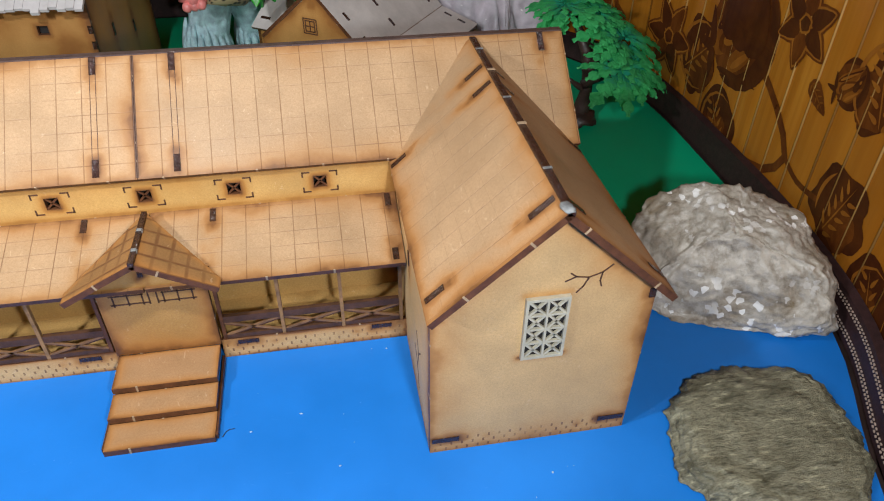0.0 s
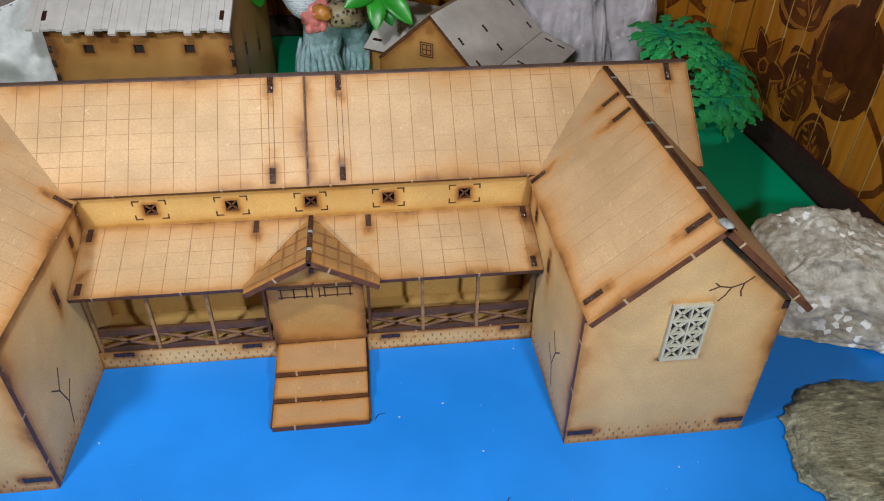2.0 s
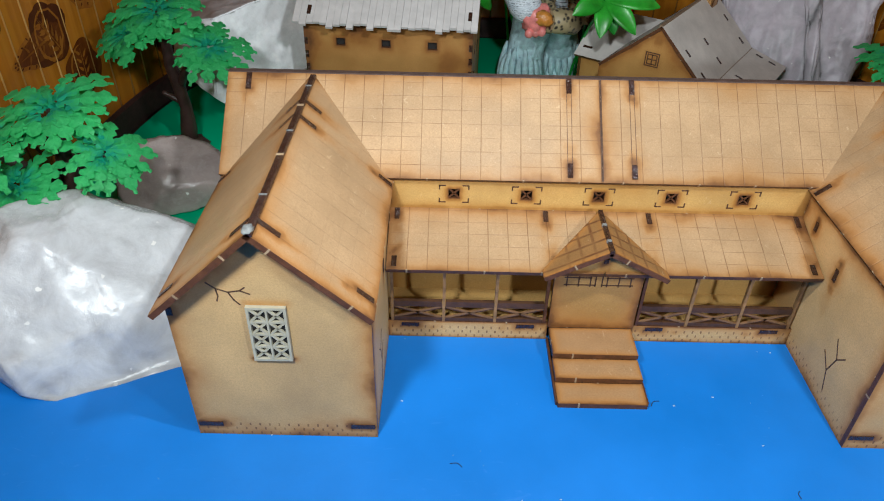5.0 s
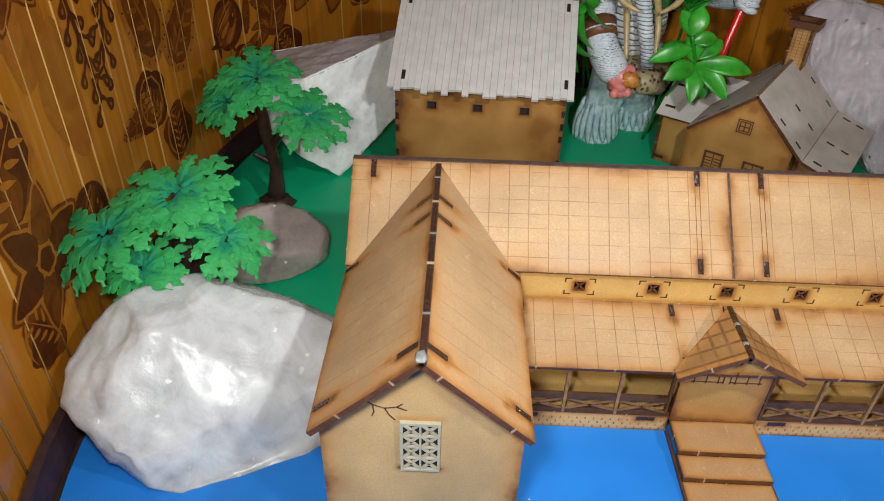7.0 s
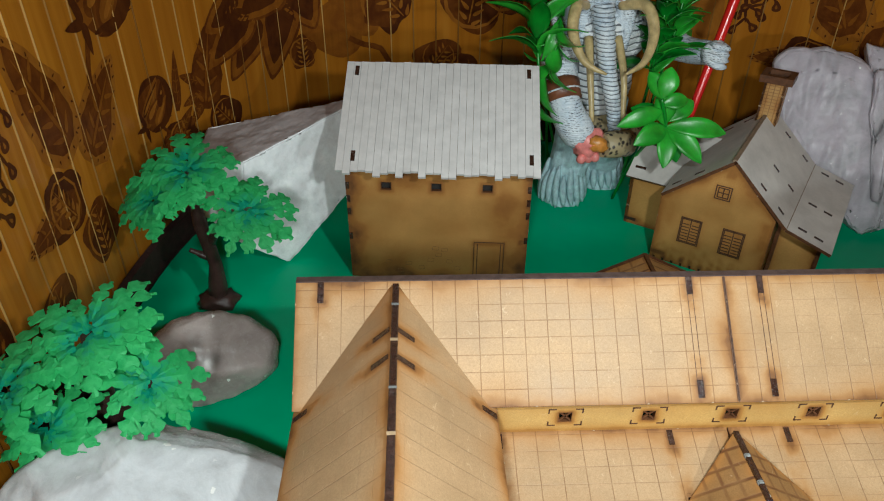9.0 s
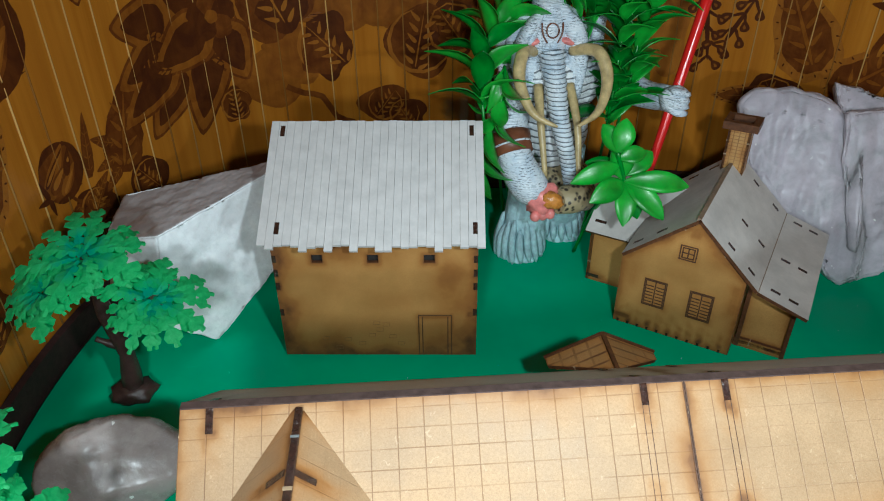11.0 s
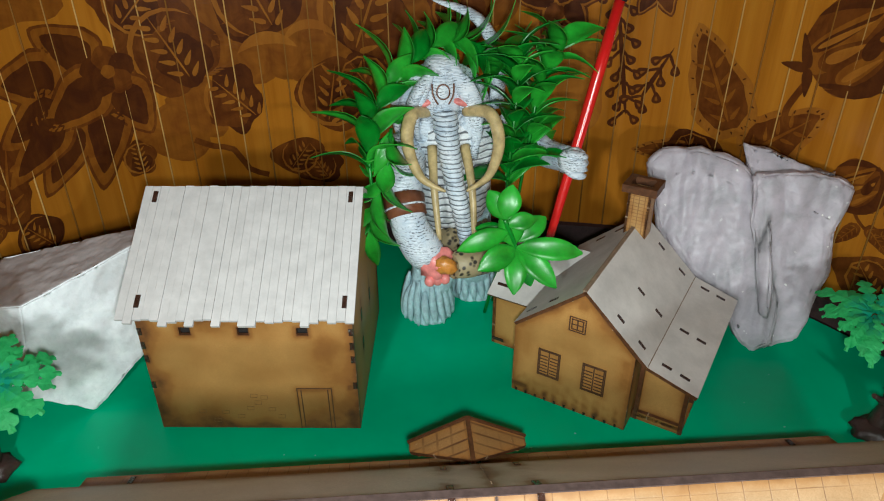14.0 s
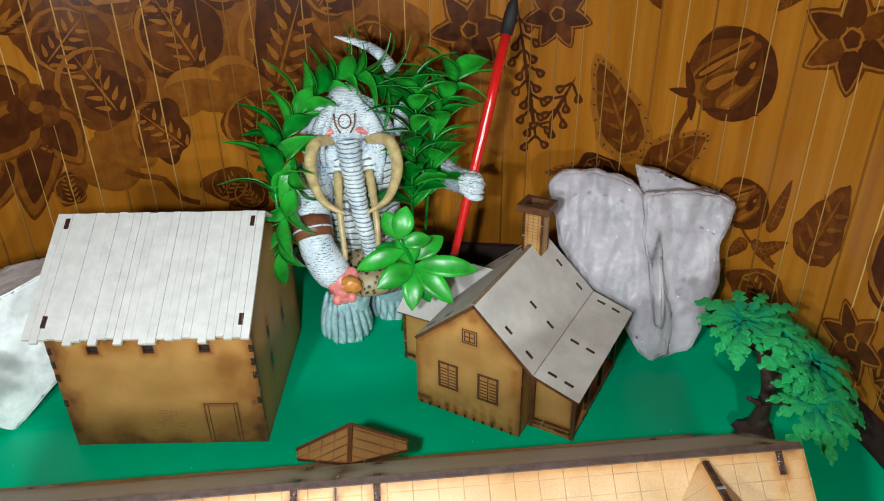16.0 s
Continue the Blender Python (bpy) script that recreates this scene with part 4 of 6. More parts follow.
for i in range(3):
    y0, y1 = STEP_Y[i], STEP_Y[i + 1] + (0.0075 if i == 2 else 0.0)
    z = 0.0035 + i * 0.0038
    board("step", (-0.0257, y0, z), X, (0, 1, 0), [(0, 0), (0.0514, 0), (0.0514, y1 - y0), (0, y1 - y0)], M_PLAIN, house, thick=0.0034, cell=0.0015, edge=0.0022)
for side in (-1, 1):
    part("stringer", box((side * 0.0262 - 0.0006, 0.0258, 0.0), (side * 0.0262 + 0.0006, 0.0790, 0.0030)), M_CHAR, house)
for k, y in ((0, 0.0270), (1, 0.0420), (2, 0.0580)):
    part("riser", box((-0.0250, y, 0.0), (0.0250, y + 0.002, 0.0012 + k * 0.0038)), M_CHAR, house)
# rear portal
board("portal_gable", (0.031, 0.2640, 0.0605), -X, (0, 0, 1), [(0, 0), (0.062, 0), (0.031, 0.0172)], M_YELLOW, house, cell=0.0015)
for side in (-1, 1):
    tall = Vector((-side * 0.0360, 0, 0.0176))
    l = tall.length
    if side < 0:
        board("portal_roof", (-0.0360, 0.2720, 0.0612), (0, -1, 0), tall, [(0, 0), (0.0075, 0), (0.0335, l), (0, l)], M_PORTAL, house, cell=0.0015, edge=0.002)
    else:
        board("portal_roof", (0.0360, 0.2295, 0.0612), (0, 1, 0), tall, [(0.0350, 0), (0.0425, 0), (0.0425, l), (0.0090, l)], M_PORTAL, house, cell=0.0015, edge=0.002)


stick("portal_ridge", (0, 0.2380, 0.0793), (0, 0.2725, 0.0793), 0.0026, 0.0020, M_CHAR, house)
stick("portal_ridge", (0, 0.0630, 0.0822), (0, 0.1050, 0.0822), 0.0026, 0.0020, M_TAB, house)
for side in (-1, 1):
    stick("portal_edge", (side * 0.0365, 0.2722, 0.0612), (0, 0.2722, 0.0793), 0.0016, 0.0022, M_CHAR, house)


# wings
def lattice_window(parent, x, z, w, h):
    """Pale pierced panel of two by four crossed squares."""
    y0, y1 = -0.0022, -0.0002
    frame_ob = new("window")
    frame_ob.parent = parent
    for lo, hi in (((x - w / 2, z - h / 2), (x + w / 2, z - h / 2 + 0.0014)), ((x - w / 2, z + h / 2 - 0.0014), (x + w / 2, z + h / 2)),
                   ((x - w / 2, z - h / 2 + 0.0014), (x - w / 2 + 0.0013, z + h / 2 - 0.0014)), ((x + w / 2 - 0.0013, z - h / 2 + 0.0014), (x + w / 2, z + h / 2 - 0.0014)),
                   ((x - 0.0005, z - h / 2 + 0.0014), (x + 0.0005, z + h / 2 - 0.0014))):
        part("frame", box((lo[0], y0, lo[1]), (hi[0], y1, hi[1])), M_LATTICE, frame_ob)
    step = (h - 0.0028) / 4
    for i in range(4):
        zl = z - h / 2 + 0.0014 + i * step
        if i:
            part("muntin", box((x - w / 2 + 0.0013, y0 + 0.0002, zl - 0.0005), (x + w / 2 - 0.0013, y1, zl + 0.0005)), M_LATTICE, frame_ob)
        for c in (-1, 1):
            xl, xr = (x - w / 2 + 0.0013, x - 0.0005) if c < 0 else (x + 0.0005, x + w / 2 - 0.0013)
            for p, q in ((zl, zl + step), (zl + step, zl)):
                stick("cross_bar", (xl, -0.0013, p), (xr, -0.0013, q), 0.0013, 0.0010, M_LATTICE, frame_ob)
    # added dark sheet that paints the shade seen through the lattice
    part("inside_shade", box((x - w / 2 + 0.0005, -0.0006, z - h / 2 + 0.0005), (x + w / 2 - 0.0005, -0.0001, z + h / 2 - 0.0005)), M_DARK, frame_ob)


for side in (-1, 1):
    mid = side * 0.1752
    x0 = mid - 0.0485
    win = side * 0.1757
    ledge = [(win - x0, 0.0585, 0.021, 0.0006, 0.9, 0.0014), (win - x0, 0.0945, 0.020, 0.0006, 0.45, 0.002)]
    front = board("gable_wall", (x0, 0.0, 0.0), X, (0, 0, 1), [(0, 0), (0.097, 0), (0.097, 0.0915), (0.0485, 0.1358), (0, 0.0915)], M_WALL, house,
                  tabs=[(0.0075, 0.0085, 0.013, 0.0030), (0.0895, 0.0085, 0.013, 0.0030), (0.0016, 0.0885, 0.003, 0.005), (0.0954, 0.0885, 0.003, 0.005)], burns=ledge, cell=0.0013, edge=0.0060, halo=0.55)
    c0 = win - x0
    engrave(front, (x0, 0.0, 0.0), X, (0, 0, 1), [[(c0 + side * a, z) for a, z in ln] for ln in ([(0.026, 0.1065), (0.022, 0.1030), (0.0165, 0.1010), (0.011, 0.1020), (0.0065, 0.1000)], [(0.0165, 0.1010), (0.0145, 0.0965), (0.0120, 0.0935)], [(0.011, 0.1020), (0.0085, 0.1040)], [(0.022, 0.1030), (0.0215, 0.0985), (0.0225, 0.0955)])], 0.0007)
    lattice_window(front, win, 0.0763, 0.0190, 0.0345)
    # side walls of the wing
    for edge_side in (-1, 1):
        xw = mid + edge_side * 0.0485
        inside = edge_side != side
        long = 0.1105
        vine = []
        if edge_side > 0:
            board("side_wall", (xw, 0.003, 0.0), (0, 1, 0), (0, 0, 1), [(0, 0), (long, 0), (long, 0.0915), (0, 0.0915)], M_WALL, house, burns=vine, tabs=[(0.060, 0.070, 0.003, 0.008), (0.0935, 0.080, 0.003, 0.006)], cell=0.0022)
        else:
            board("side_wall", (xw, 0.003 + long, 0.0), (0, -1, 0), (0, 0, 1), [(0, 0), (long, 0), (long, 0.0915), (0, 0.0915)], M_WALL, house, burns=vine, tabs=[(long - 0.060, 0.070, 0.003, 0.008), (long - 0.0935, 0.080, 0.003, 0.006)], cell=0.0022)
    inner = mid - side * 0.0485
    o_in, u_in = ((inner, 0.003, 0.0), (0, 1, 0)) if side < 0 else ((inner, 0.1135, 0.0), (0, -1, 0))
    engrave(house, o_in, u_in, (0, 0, 1), [[(0.030 if side < 0 else 0.0805, 0.010), (0.034 if side < 0 else 0.0765, 0.022), (0.030 if side < 0 else 0.0805, 0.034), (0.036 if side < 0 else 0.0745, 0.044)],
                                           [(0.034 if side < 0 else 0.0765, 0.022), (0.042 if side < 0 else 0.0685, 0.030)], [(0.030 if side < 0 else 0.0805, 0.034), (0.024 if side < 0 else 0.0865, 0.040)]], 0.0008)
    # roof of the wing: two boards that meet over the ridge
    y_f, y_b = -0.0115, 0.157
    l_y = y_b - y_f
    for edge_side in (-1, 1):
        tall = Vector((-edge_side * 0.0515, 0, 0.0472))
        l = tall.length
        xe = mid + edge_side * 0.0515
        tabs = [(0.0125, 0.007, 0.003, 0.010), (0.0125, l - 0.0085, 0.003, 0.012), (0.134, l - 0.008, 0.003, 0.011), (0.115, l - 0.008, 0.003, 0.011), (0.118, 0.006, 0.003, 0.010)]
        if edge_side > 0:
            board("wing_roof", (xe, y_f, 0.0952), (0, 1, 0), tall, [(0, 0), (l_y, 0), (l_y, l), (0, l)], M_ROOF_WING, house, tabs=tabs)
        else:
            board("wing_roof", (xe, y_b, 0.0952), (0, -1, 0), tall, [(0, 0), (l_y, 0), (l_y, l), (0, l)], M_ROOF_WING, house, tabs=[(l_y - a, b, w, h) for a, b, w, h in tabs])
    part("ridge_strip", box((mid - 0.0010, y_f, 0.1402), (mid + 0.0024, y_b, 0.1428), None, 0.0004), M_TAB, house)
    bm = bmesh.new()
    blob_into(bm, (mid, -0.008, 0.1425), (0.0026, 0.0040, 0.0011), sub=2, rough=0.5)
    part("glue_drop", bm, M_GLUE, house)
    for k, y in enumerate((0.018, 0.055, 0.081, 0.112, 0.139)):
        part("bridge", box((mid - 0.0012, y, 0.1427), (mid + 0.0026, y + 0.0012 + 0.0005 * (k % 2), 0.1431)), M_BRIDGE if k % 2 else M_GLUE, house)

# ---- the shed with the plank roof ----
M_PLANK = plain("bare_plank", (0.60, 0.575, 0.565), 0.7, 0.10, 90, 0.4, 0.0004, 0.25)
shed = thing("shed", (-0.146, 0.3553, 0.0), "birch plywood shed with a pale plank roof", "shed", turn=math.degrees(math.atan2(-0.0124, 0.149)))
SW, SD, SH, SR = 0.1495, 0.152, 0.114, 0.163
RIDGE = 0.071
wall = board("front_wall", (-SW / 2, 0, 0), X, (0, 0, 1), [(0, 0), (SW, 0), (SW, SH), (0, SH)], M_SHEDPLY, shed,
             holes=[(SW / 2 + d, 0.0903, 0.0078, 0.0066) for d in (-0.042, -0.0015, 0.0395)], tabs=[(0.0015, z, 0.003, 0.006) for z in (0.042, 0.066, 0.078, 0.090)] + [(SW - 0.0015, z, 0.003, 0.006) for z in (0.042, 0.066, 0.078, 0.090)],
             burns=[(0.004, 0.040, 0.006, 0.004, 0.9, 0.002), (SW - 0.004, 0.040, 0.006, 0.004, 0.9, 0.002), (0.1177, 0.0375, 0.026, 0.001, 0.7, 0.003), (0.1303, 0.02, 0.001, 0.04, 0.6, 0.0025), (0.1051, 0.02, 0.001, 0.04, 0.5, 0.002)]
             + [(SW / 2 + d, 0.0903, 0.0090, 0.0078, 0.75, 0.0040) for d in (-0.042, -0.0015, 0.0395)] + [(0.020, 0.040, 0.010, 0.004, 0.30, 0.012), (0.086, 0.052, 0.020, 0.006, 0.22, 0.014), (0.120, 0.066, 0.006, 0.020, 0.30, 0.012), (0.050, 0.004, 0.060, 0.002, 0.55, 0.006), (0.140, 0.010, 0.006, 0.020, 0.5, 0.006), (0.040, 0.070, 0.010, 0.012, 0.20, 0.014)], cell=0.0013, edge=0.009, strong=0.9, halo=2.2)
stones = [[(x, z), (x + 0.005, z), (x + 0.0055, z + 0.0032), (x + 0.0005, z + 0.0035), (x, z)] for x, z in ((0.066, 0.018), (0.0725, 0.0235), (0.070, 0.030), (0.082, 0.017), (0.058, 0.010), (0.040, 0.006), (0.0885, 0.010), (0.047, 0.014), (0.0775, 0.0285), (0.030, 0.015))]
engrave(wall, (-SW / 2, 0, 0), X, (0, 0, 1), [[(0.1051, 0.0), (0.1051, 0.039), (0.1303, 0.039), (0.1303, 0.0)], [(0.1080, 0.0), (0.1080, 0.0375)], [(0.1275, 0.0), (0.1275, 0.0375)]], 0.0008)
engrave(wall, (-SW / 2, 0, 0), X, (0, 0, 1), stones, 0.00028, plain("faint_line", (0.20, 0.095, 0.03), 0.6, 0.4, 400, 0.3))
for d in (-0.042, -0.0015, 0.0395):
    # added dark sheets: painted shade behind the three vents
    part("inside_shade", box((d - 0.006, 0.0045, 0.085), (d + 0.006, 0.0055, 0.096)), M_DARK, wall)
board("side_wall", (SW / 2, 0.003, 0), (0, 1, 0), (0, 0, 1), [(0, 0), (SD - 0.003, 0), (SD - 0.003, SH), (RIDGE - 0.003, SR - 0.004), (0, SH)], M_SHEDPLY, shed,
      tabs=[(0.040, 0.048, 0.004, 0.010), (0.040, 0.075, 0.004, 0.010), (0.09, 0.06, 0.004, 0.010)], cell=0.0025)
board("side_wall", (-SW / 2, SD, 0), (0, -1, 0), (0, 0, 1), [(0, 0), (SD - 0.003, 0), (SD - 0.003, SH), (SD - RIDGE, SR - 0.004), (0, SH)], M_SHEDPLY, shed, cell=0.0025)
board("back_wall", (SW / 2, SD + 0.003, 0), -X, (0, 0, 1), [(0, 0), (SW, 0), (SW, SH), (0, SH)], M_SHEDPLY, shed, cell=0.006)
rng = random.Random(4)
for face in (0, 1):
    down = Vector((0, -0.0885, -0.0555)) if face == 0 else Vector((0, 0.088, -0.055))
    n = 27
    x = -0.0790
    for i in range(n):
        w = 0.158 / n
        l = down.length + (rng.choice((-0.0014, -0.001, -0.0005, 0.0, 0.0006, 0.0016, 0.0032)) if face == 0 else 0)
        way = down.normalized()
        m = Matrix((Vector((1, 0, 0)), way, Vector((1, 0, 0)).cross(way))).transposed().to_4x4()
        lift = rng.uniform(-0.0004, 0.0004)
        m.translation = Vector((x, RIDGE, SR + 0.004))
        sgn = -1 if face == 0 else 1
        z0, z1 = sorted((sgn * (-0.0022), sgn * (0.0004 + lift)))
        part("plank", box((0.00012, 0.0, z0), (w - 0.00006, l, z1), m), M_PLANK, shed)
        x += w
    if face == 0:
        for xs, f in ((-0.0700, 0.009), (0.0705, 0.009), (-0.0660, down.length - 0.014), (0.0720, down.length - 0.014)):
            m2 = m.copy()
            m2.translation = Vector((xs, RIDGE, SR + 0.004)) + down.normalized() * f
            part("tab", box((-0.0016, -0.0045, -0.001), (0.0016, 0.0045, 0.0012), m2), M_TAB, shed)

# ---- the cottage with the porch ----
cottage = thing("cottage", (0.0488, 0.3855, 0.0), "birch plywood cottage with grey card roof, porch and brick chimney", "cottage", turn=-34.9)
CW, CD = 0.0930, 0.128
AP, AZ, TOP = 0.0520, 0.1075, 0.1114
EL, EZ = -0.001, 0.0655
BR, BZ = 0.1020, 0.0645
PE, PZ = 0.1385, 0.0530
toes = [(0.004 + i * 0.0082, 0.0012, 0.0018, 0.0028) for i in range(11)]
gable = board("gable_wall", (0, 0, 0), X, (0, 0, 1), [(0, 0), (CW, 0), (CW, 0.0680), (AP, AZ), (0, 0.0628)], M_PLY, cottage, tabs=toes, burns=[(0.006, 0.007, 0.013, 0.003, 1.0, 0.002), (0.0295, 0.0367, 0.016, 0.023, 0.38, 0.005), (0.0650, 0.0367, 0.016, 0.023, 0.38, 0.005), (0.0487, 0.0806, 0.011, 0.011, 0.40, 0.005), (0.038, 0.026, 0.001, 0.004, 0.5, 0.004), (0.073, 0.026, 0.001, 0.004, 0.5, 0.004), (0.046, 0.001, 0.090, 0.001, 0.55, 0.005), (0.088, 0.050, 0.004, 0.024, 0.5, 0.006), (0.010, 0.050, 0.004, 0.020, 0.35, 0.008), (0.052, 0.100, 0.004, 0.006, 0.6, 0.006), (0.047, 0.060, 0.012, 0.003, 0.2, 0.012)], cell=0.0012, edge=0.0045, strong=0.85)
panes = []
for cxw, w in ((0.0295, 0.0172), (0.0650, 0.0175)):
    panes += frame_lines(cxw, 0.0367, w, 0.0245, 1) + frame_lines(cxw, 0.0367, w - 0.0022, 0.0222)
engrave(gable, (0, 0, 0), X, (0, 0, 1), panes + frame_lines(0.0487, 0.0806, 0.0122, 0.0120) + frame_lines(0.0487, 0.0806, 0.0085, 0.0085, 1) + [[(0.0445, 0.0806), (0.0529, 0.0806)]] + [[(cw + d - 0.0028, z), (cw + d + 0.0028, z)] for cw in (0.0295, 0.0650) for d in (-0.0040, 0.0040) for z in (0.0280, 0.0310, 0.0340, 0.0370, 0.0400, 0.0430)], 0.0010)
board("side_wall", (CW, 0.003, 0), (0, 1, 0), (0, 0, 1), [(0, 0), (CD, 0), (CD, 0.0665), (0, 0.0665)], M_PLY, cottage, burns=[(0.045, 0.035, 0.022, 0.05, 0.5, 0.0015)], cell=0.002)
board("side_wall", (0, CD, 0), (0, -1, 0), (0, 0, 1), [(0, 0), (CD - 0.003, 0), (CD - 0.003, 0.0635), (0, 0.0635)], M_PLY, cottage, cell=0.002)
board("back_wall", (CW, CD + 0.003, 0), -X, (0, 0, 1), [(0, 0), (CW, 0), (CW, 0.064), (CW - AP, AZ - 0.002), (0, 0.067)], M_PLY, cottage, cell=0.003)
# porch
board("porch_floor", (CW, 0.0165, 0.006), X, (0, 1, 0), [(0, 0), (0.0385, 0), (0.0385, CD - 0.02), (0, CD - 0.02)], M_PLY, cottage, cell=0.003)
board("porch_front", (CW, 0.0165, 0), X, (0, 0, 1), [(0.0, 0), (0.0385, 0), (0.0385, 0.0075), (0.0, 0.0075)], M_PLY, cottage, cell=0.002)
board("porch_screen", (CW + 0.003, 0.0205, 0.006), X, (0, 0, 1), [(0, 0), (0.0330, 0), (0.0330, 0.044), (0, 0.055)], M_PLY, cottage, cell=0.0022, edge=0.003)
for fy in (0.0175, 0.050, 0.085, 0.120):
    stick("post", (CW + 0.0368, fy, 0.0), (CW + 0.0368, fy, 0.0515), 0.0030, 0.0030, M_CHAR, cottage, (0, 1, 0))
stick("post", (CW + 0.0030, 0.0175, 0.0), (CW + 0.0030, 0.0175, 0.0640), 0.0030, 0.0030, M_CHAR, cottage, (0, 1, 0))


def card_roof(o, u, v, w, l, slots):
    o, u, v = Vector(o), Vector(u).normalized(), Vector(v).normalized()
    m = Matrix((u, v, u.cross(v))).transposed().to_4x4()
    m.translation = o
    bm = bmesh.new()
    box_into(bm, (0, 0, -0.0026), (w, l, 0), m)
    bm.faces.ensure_lookup_table()
    n = u.cross(v)
    bm.normal_update()
    for f in bm.faces:
        if abs(f.normal.dot(n)) < 0.5:
            f.material_index = 1
    ob = part("roof_panel", bm, [M_GREYBOARD, M_CHAR], cottage)
    for a, b, sw, sh in slots:
        part("tab", box((a - sw / 2, b - sh / 2, -0.0015), (a + sw / 2, b + sh / 2, 0.0004), m), M_TAB, ob)


RD = 0.137
SLOT = (0.0026, 0.0075)
right = Vector((BR - AP, 0, BZ - TOP))
card_roof((BR, -0.0006, BZ), (0, 1, 0), -right, RD, right.length, [(v, b, *SLOT) for v, b in ((0.012, 0.036), (0.012, 0.012), (0.056, 0.034), (0.056, 0.013), (0.124, 0.040), (0.124, 0.013))])
low = Vector((PE - BR, 0, PZ - BZ))
card_roof((PE, -0.0006, PZ), (0, 1, 0), -low, RD, low.length, [(v, b, *SLOT) for v, b in ((0.012, 0.027), (0.012, 0.013), (0.060, 0.027), (0.060, 0.013), (0.127, 0.027), (0.127, 0.013))])
left = Vector((EL - AP, 0, EZ - TOP))
card_roof((EL, RD - 0.0006, EZ), (0, -1, 0), -left, RD, left.length, [(RD - 0.012, 0.012, 0.0026, 0.009), (RD - 0.012, 0.034, 0.0026, 0.009), (0.014, 0.030, 0.0026, 0.009), (0.014, 0.050, 0.0026, 0.009)])
M_RAW = plain("raw_card_edge", (0.24, 0.165, 0.11), 0.7, 0.3, 220, 0.4)
stick("ridge_edge", (AP - 0.0008, -0.0004, TOP - 0.0006), (AP - 0.0008, RD - 0.001, TOP - 0.0006), 0.0030, 0.0022, M_RAW, cottage)
stick("seam", (BR, -0.0002, BZ - 0.0004), (BR, RD - 0.001, BZ - 0.0004), 0.0008, 0.0012, M_RAW, cottage)
# side wing with its own gable
WV, WZ, WE = 0.095, 0.0860, 0.0515
board("wing_wall", (-0.042, 0.046, 0), X, (0, 0, 1), [(0, 0), (0.042, 0), (0.042, WE), (0, WE)], M_PLY, cottage, tabs=[(0.006, 0.005, 0.011, 0.003)], cell=0.002)
board("wing_gable", (-0.042, 0.130, 0), (0, -1, 0), (0, 0, 1), [(0, 0), (0.084, 0), (0.084, WE), (0.035, WZ - 0.003), (0, WE)], M_PLY, cottage, cell=0.003)
front_fall = Vector((0, 0.0530, WZ - WE))
card_roof((-0.046, WV - 0.0530, WE), X, front_fall, 0.075, front_fall.length, [(0.010, 0.040, 0.010, 0.0026), (0.010, 0.012, 0.010, 0.0026)])
back_fall = Vector((0, -0.0400, WZ - WE))
card_roof((0.029, WV + 0.0400, WE), (-1, 0, 0), back_fall, 0.075, back_fall.length, [])
M_CHIM = board_material("chimney_brick", (0.50, 0.31, 0.12), lines=(0.0046, 0.0030, 0.0005), inked=0.9, grain=0.6)
chim = new("chimney")
chim.parent = cottage
cx, cy = AP + 0.0005, 0.1080
for o, u, w in (((cx - 0.009, cy, 0.100), (1, 0, 0), 0.018), ((cx + 0.009, cy, 0.100), (0, 1, 0), 0.016), ((cx + 0.009, cy + 0.016, 0.100), (-1, 0, 0), 0.018), ((cx - 0.009, cy + 0.016, 0.100), (0, -1, 0), 0.016)):
    board("side", o, u, (0, 0, 1), [(0, 0), (w, 0), (w, 0.043), (0, 0.043)], M_CHIM, chim, thick=0.002, cell=0.002)
for lo, hi in (((-0.0138, -0.004), (0.0138, 0.0005)), ((-0.0138, 0.0155), (0.0138, 0.020)), ((-0.0138, 0.0005), (-0.0085, 0.0155)), ((0.0085, 0.0005), (0.0138, 0.0155))):
    part("cap", box((cx + lo[0], cy + lo[1], 0.142), (cx + hi[0], cy + hi[1], 0.1485)), M_CHAR, chim)

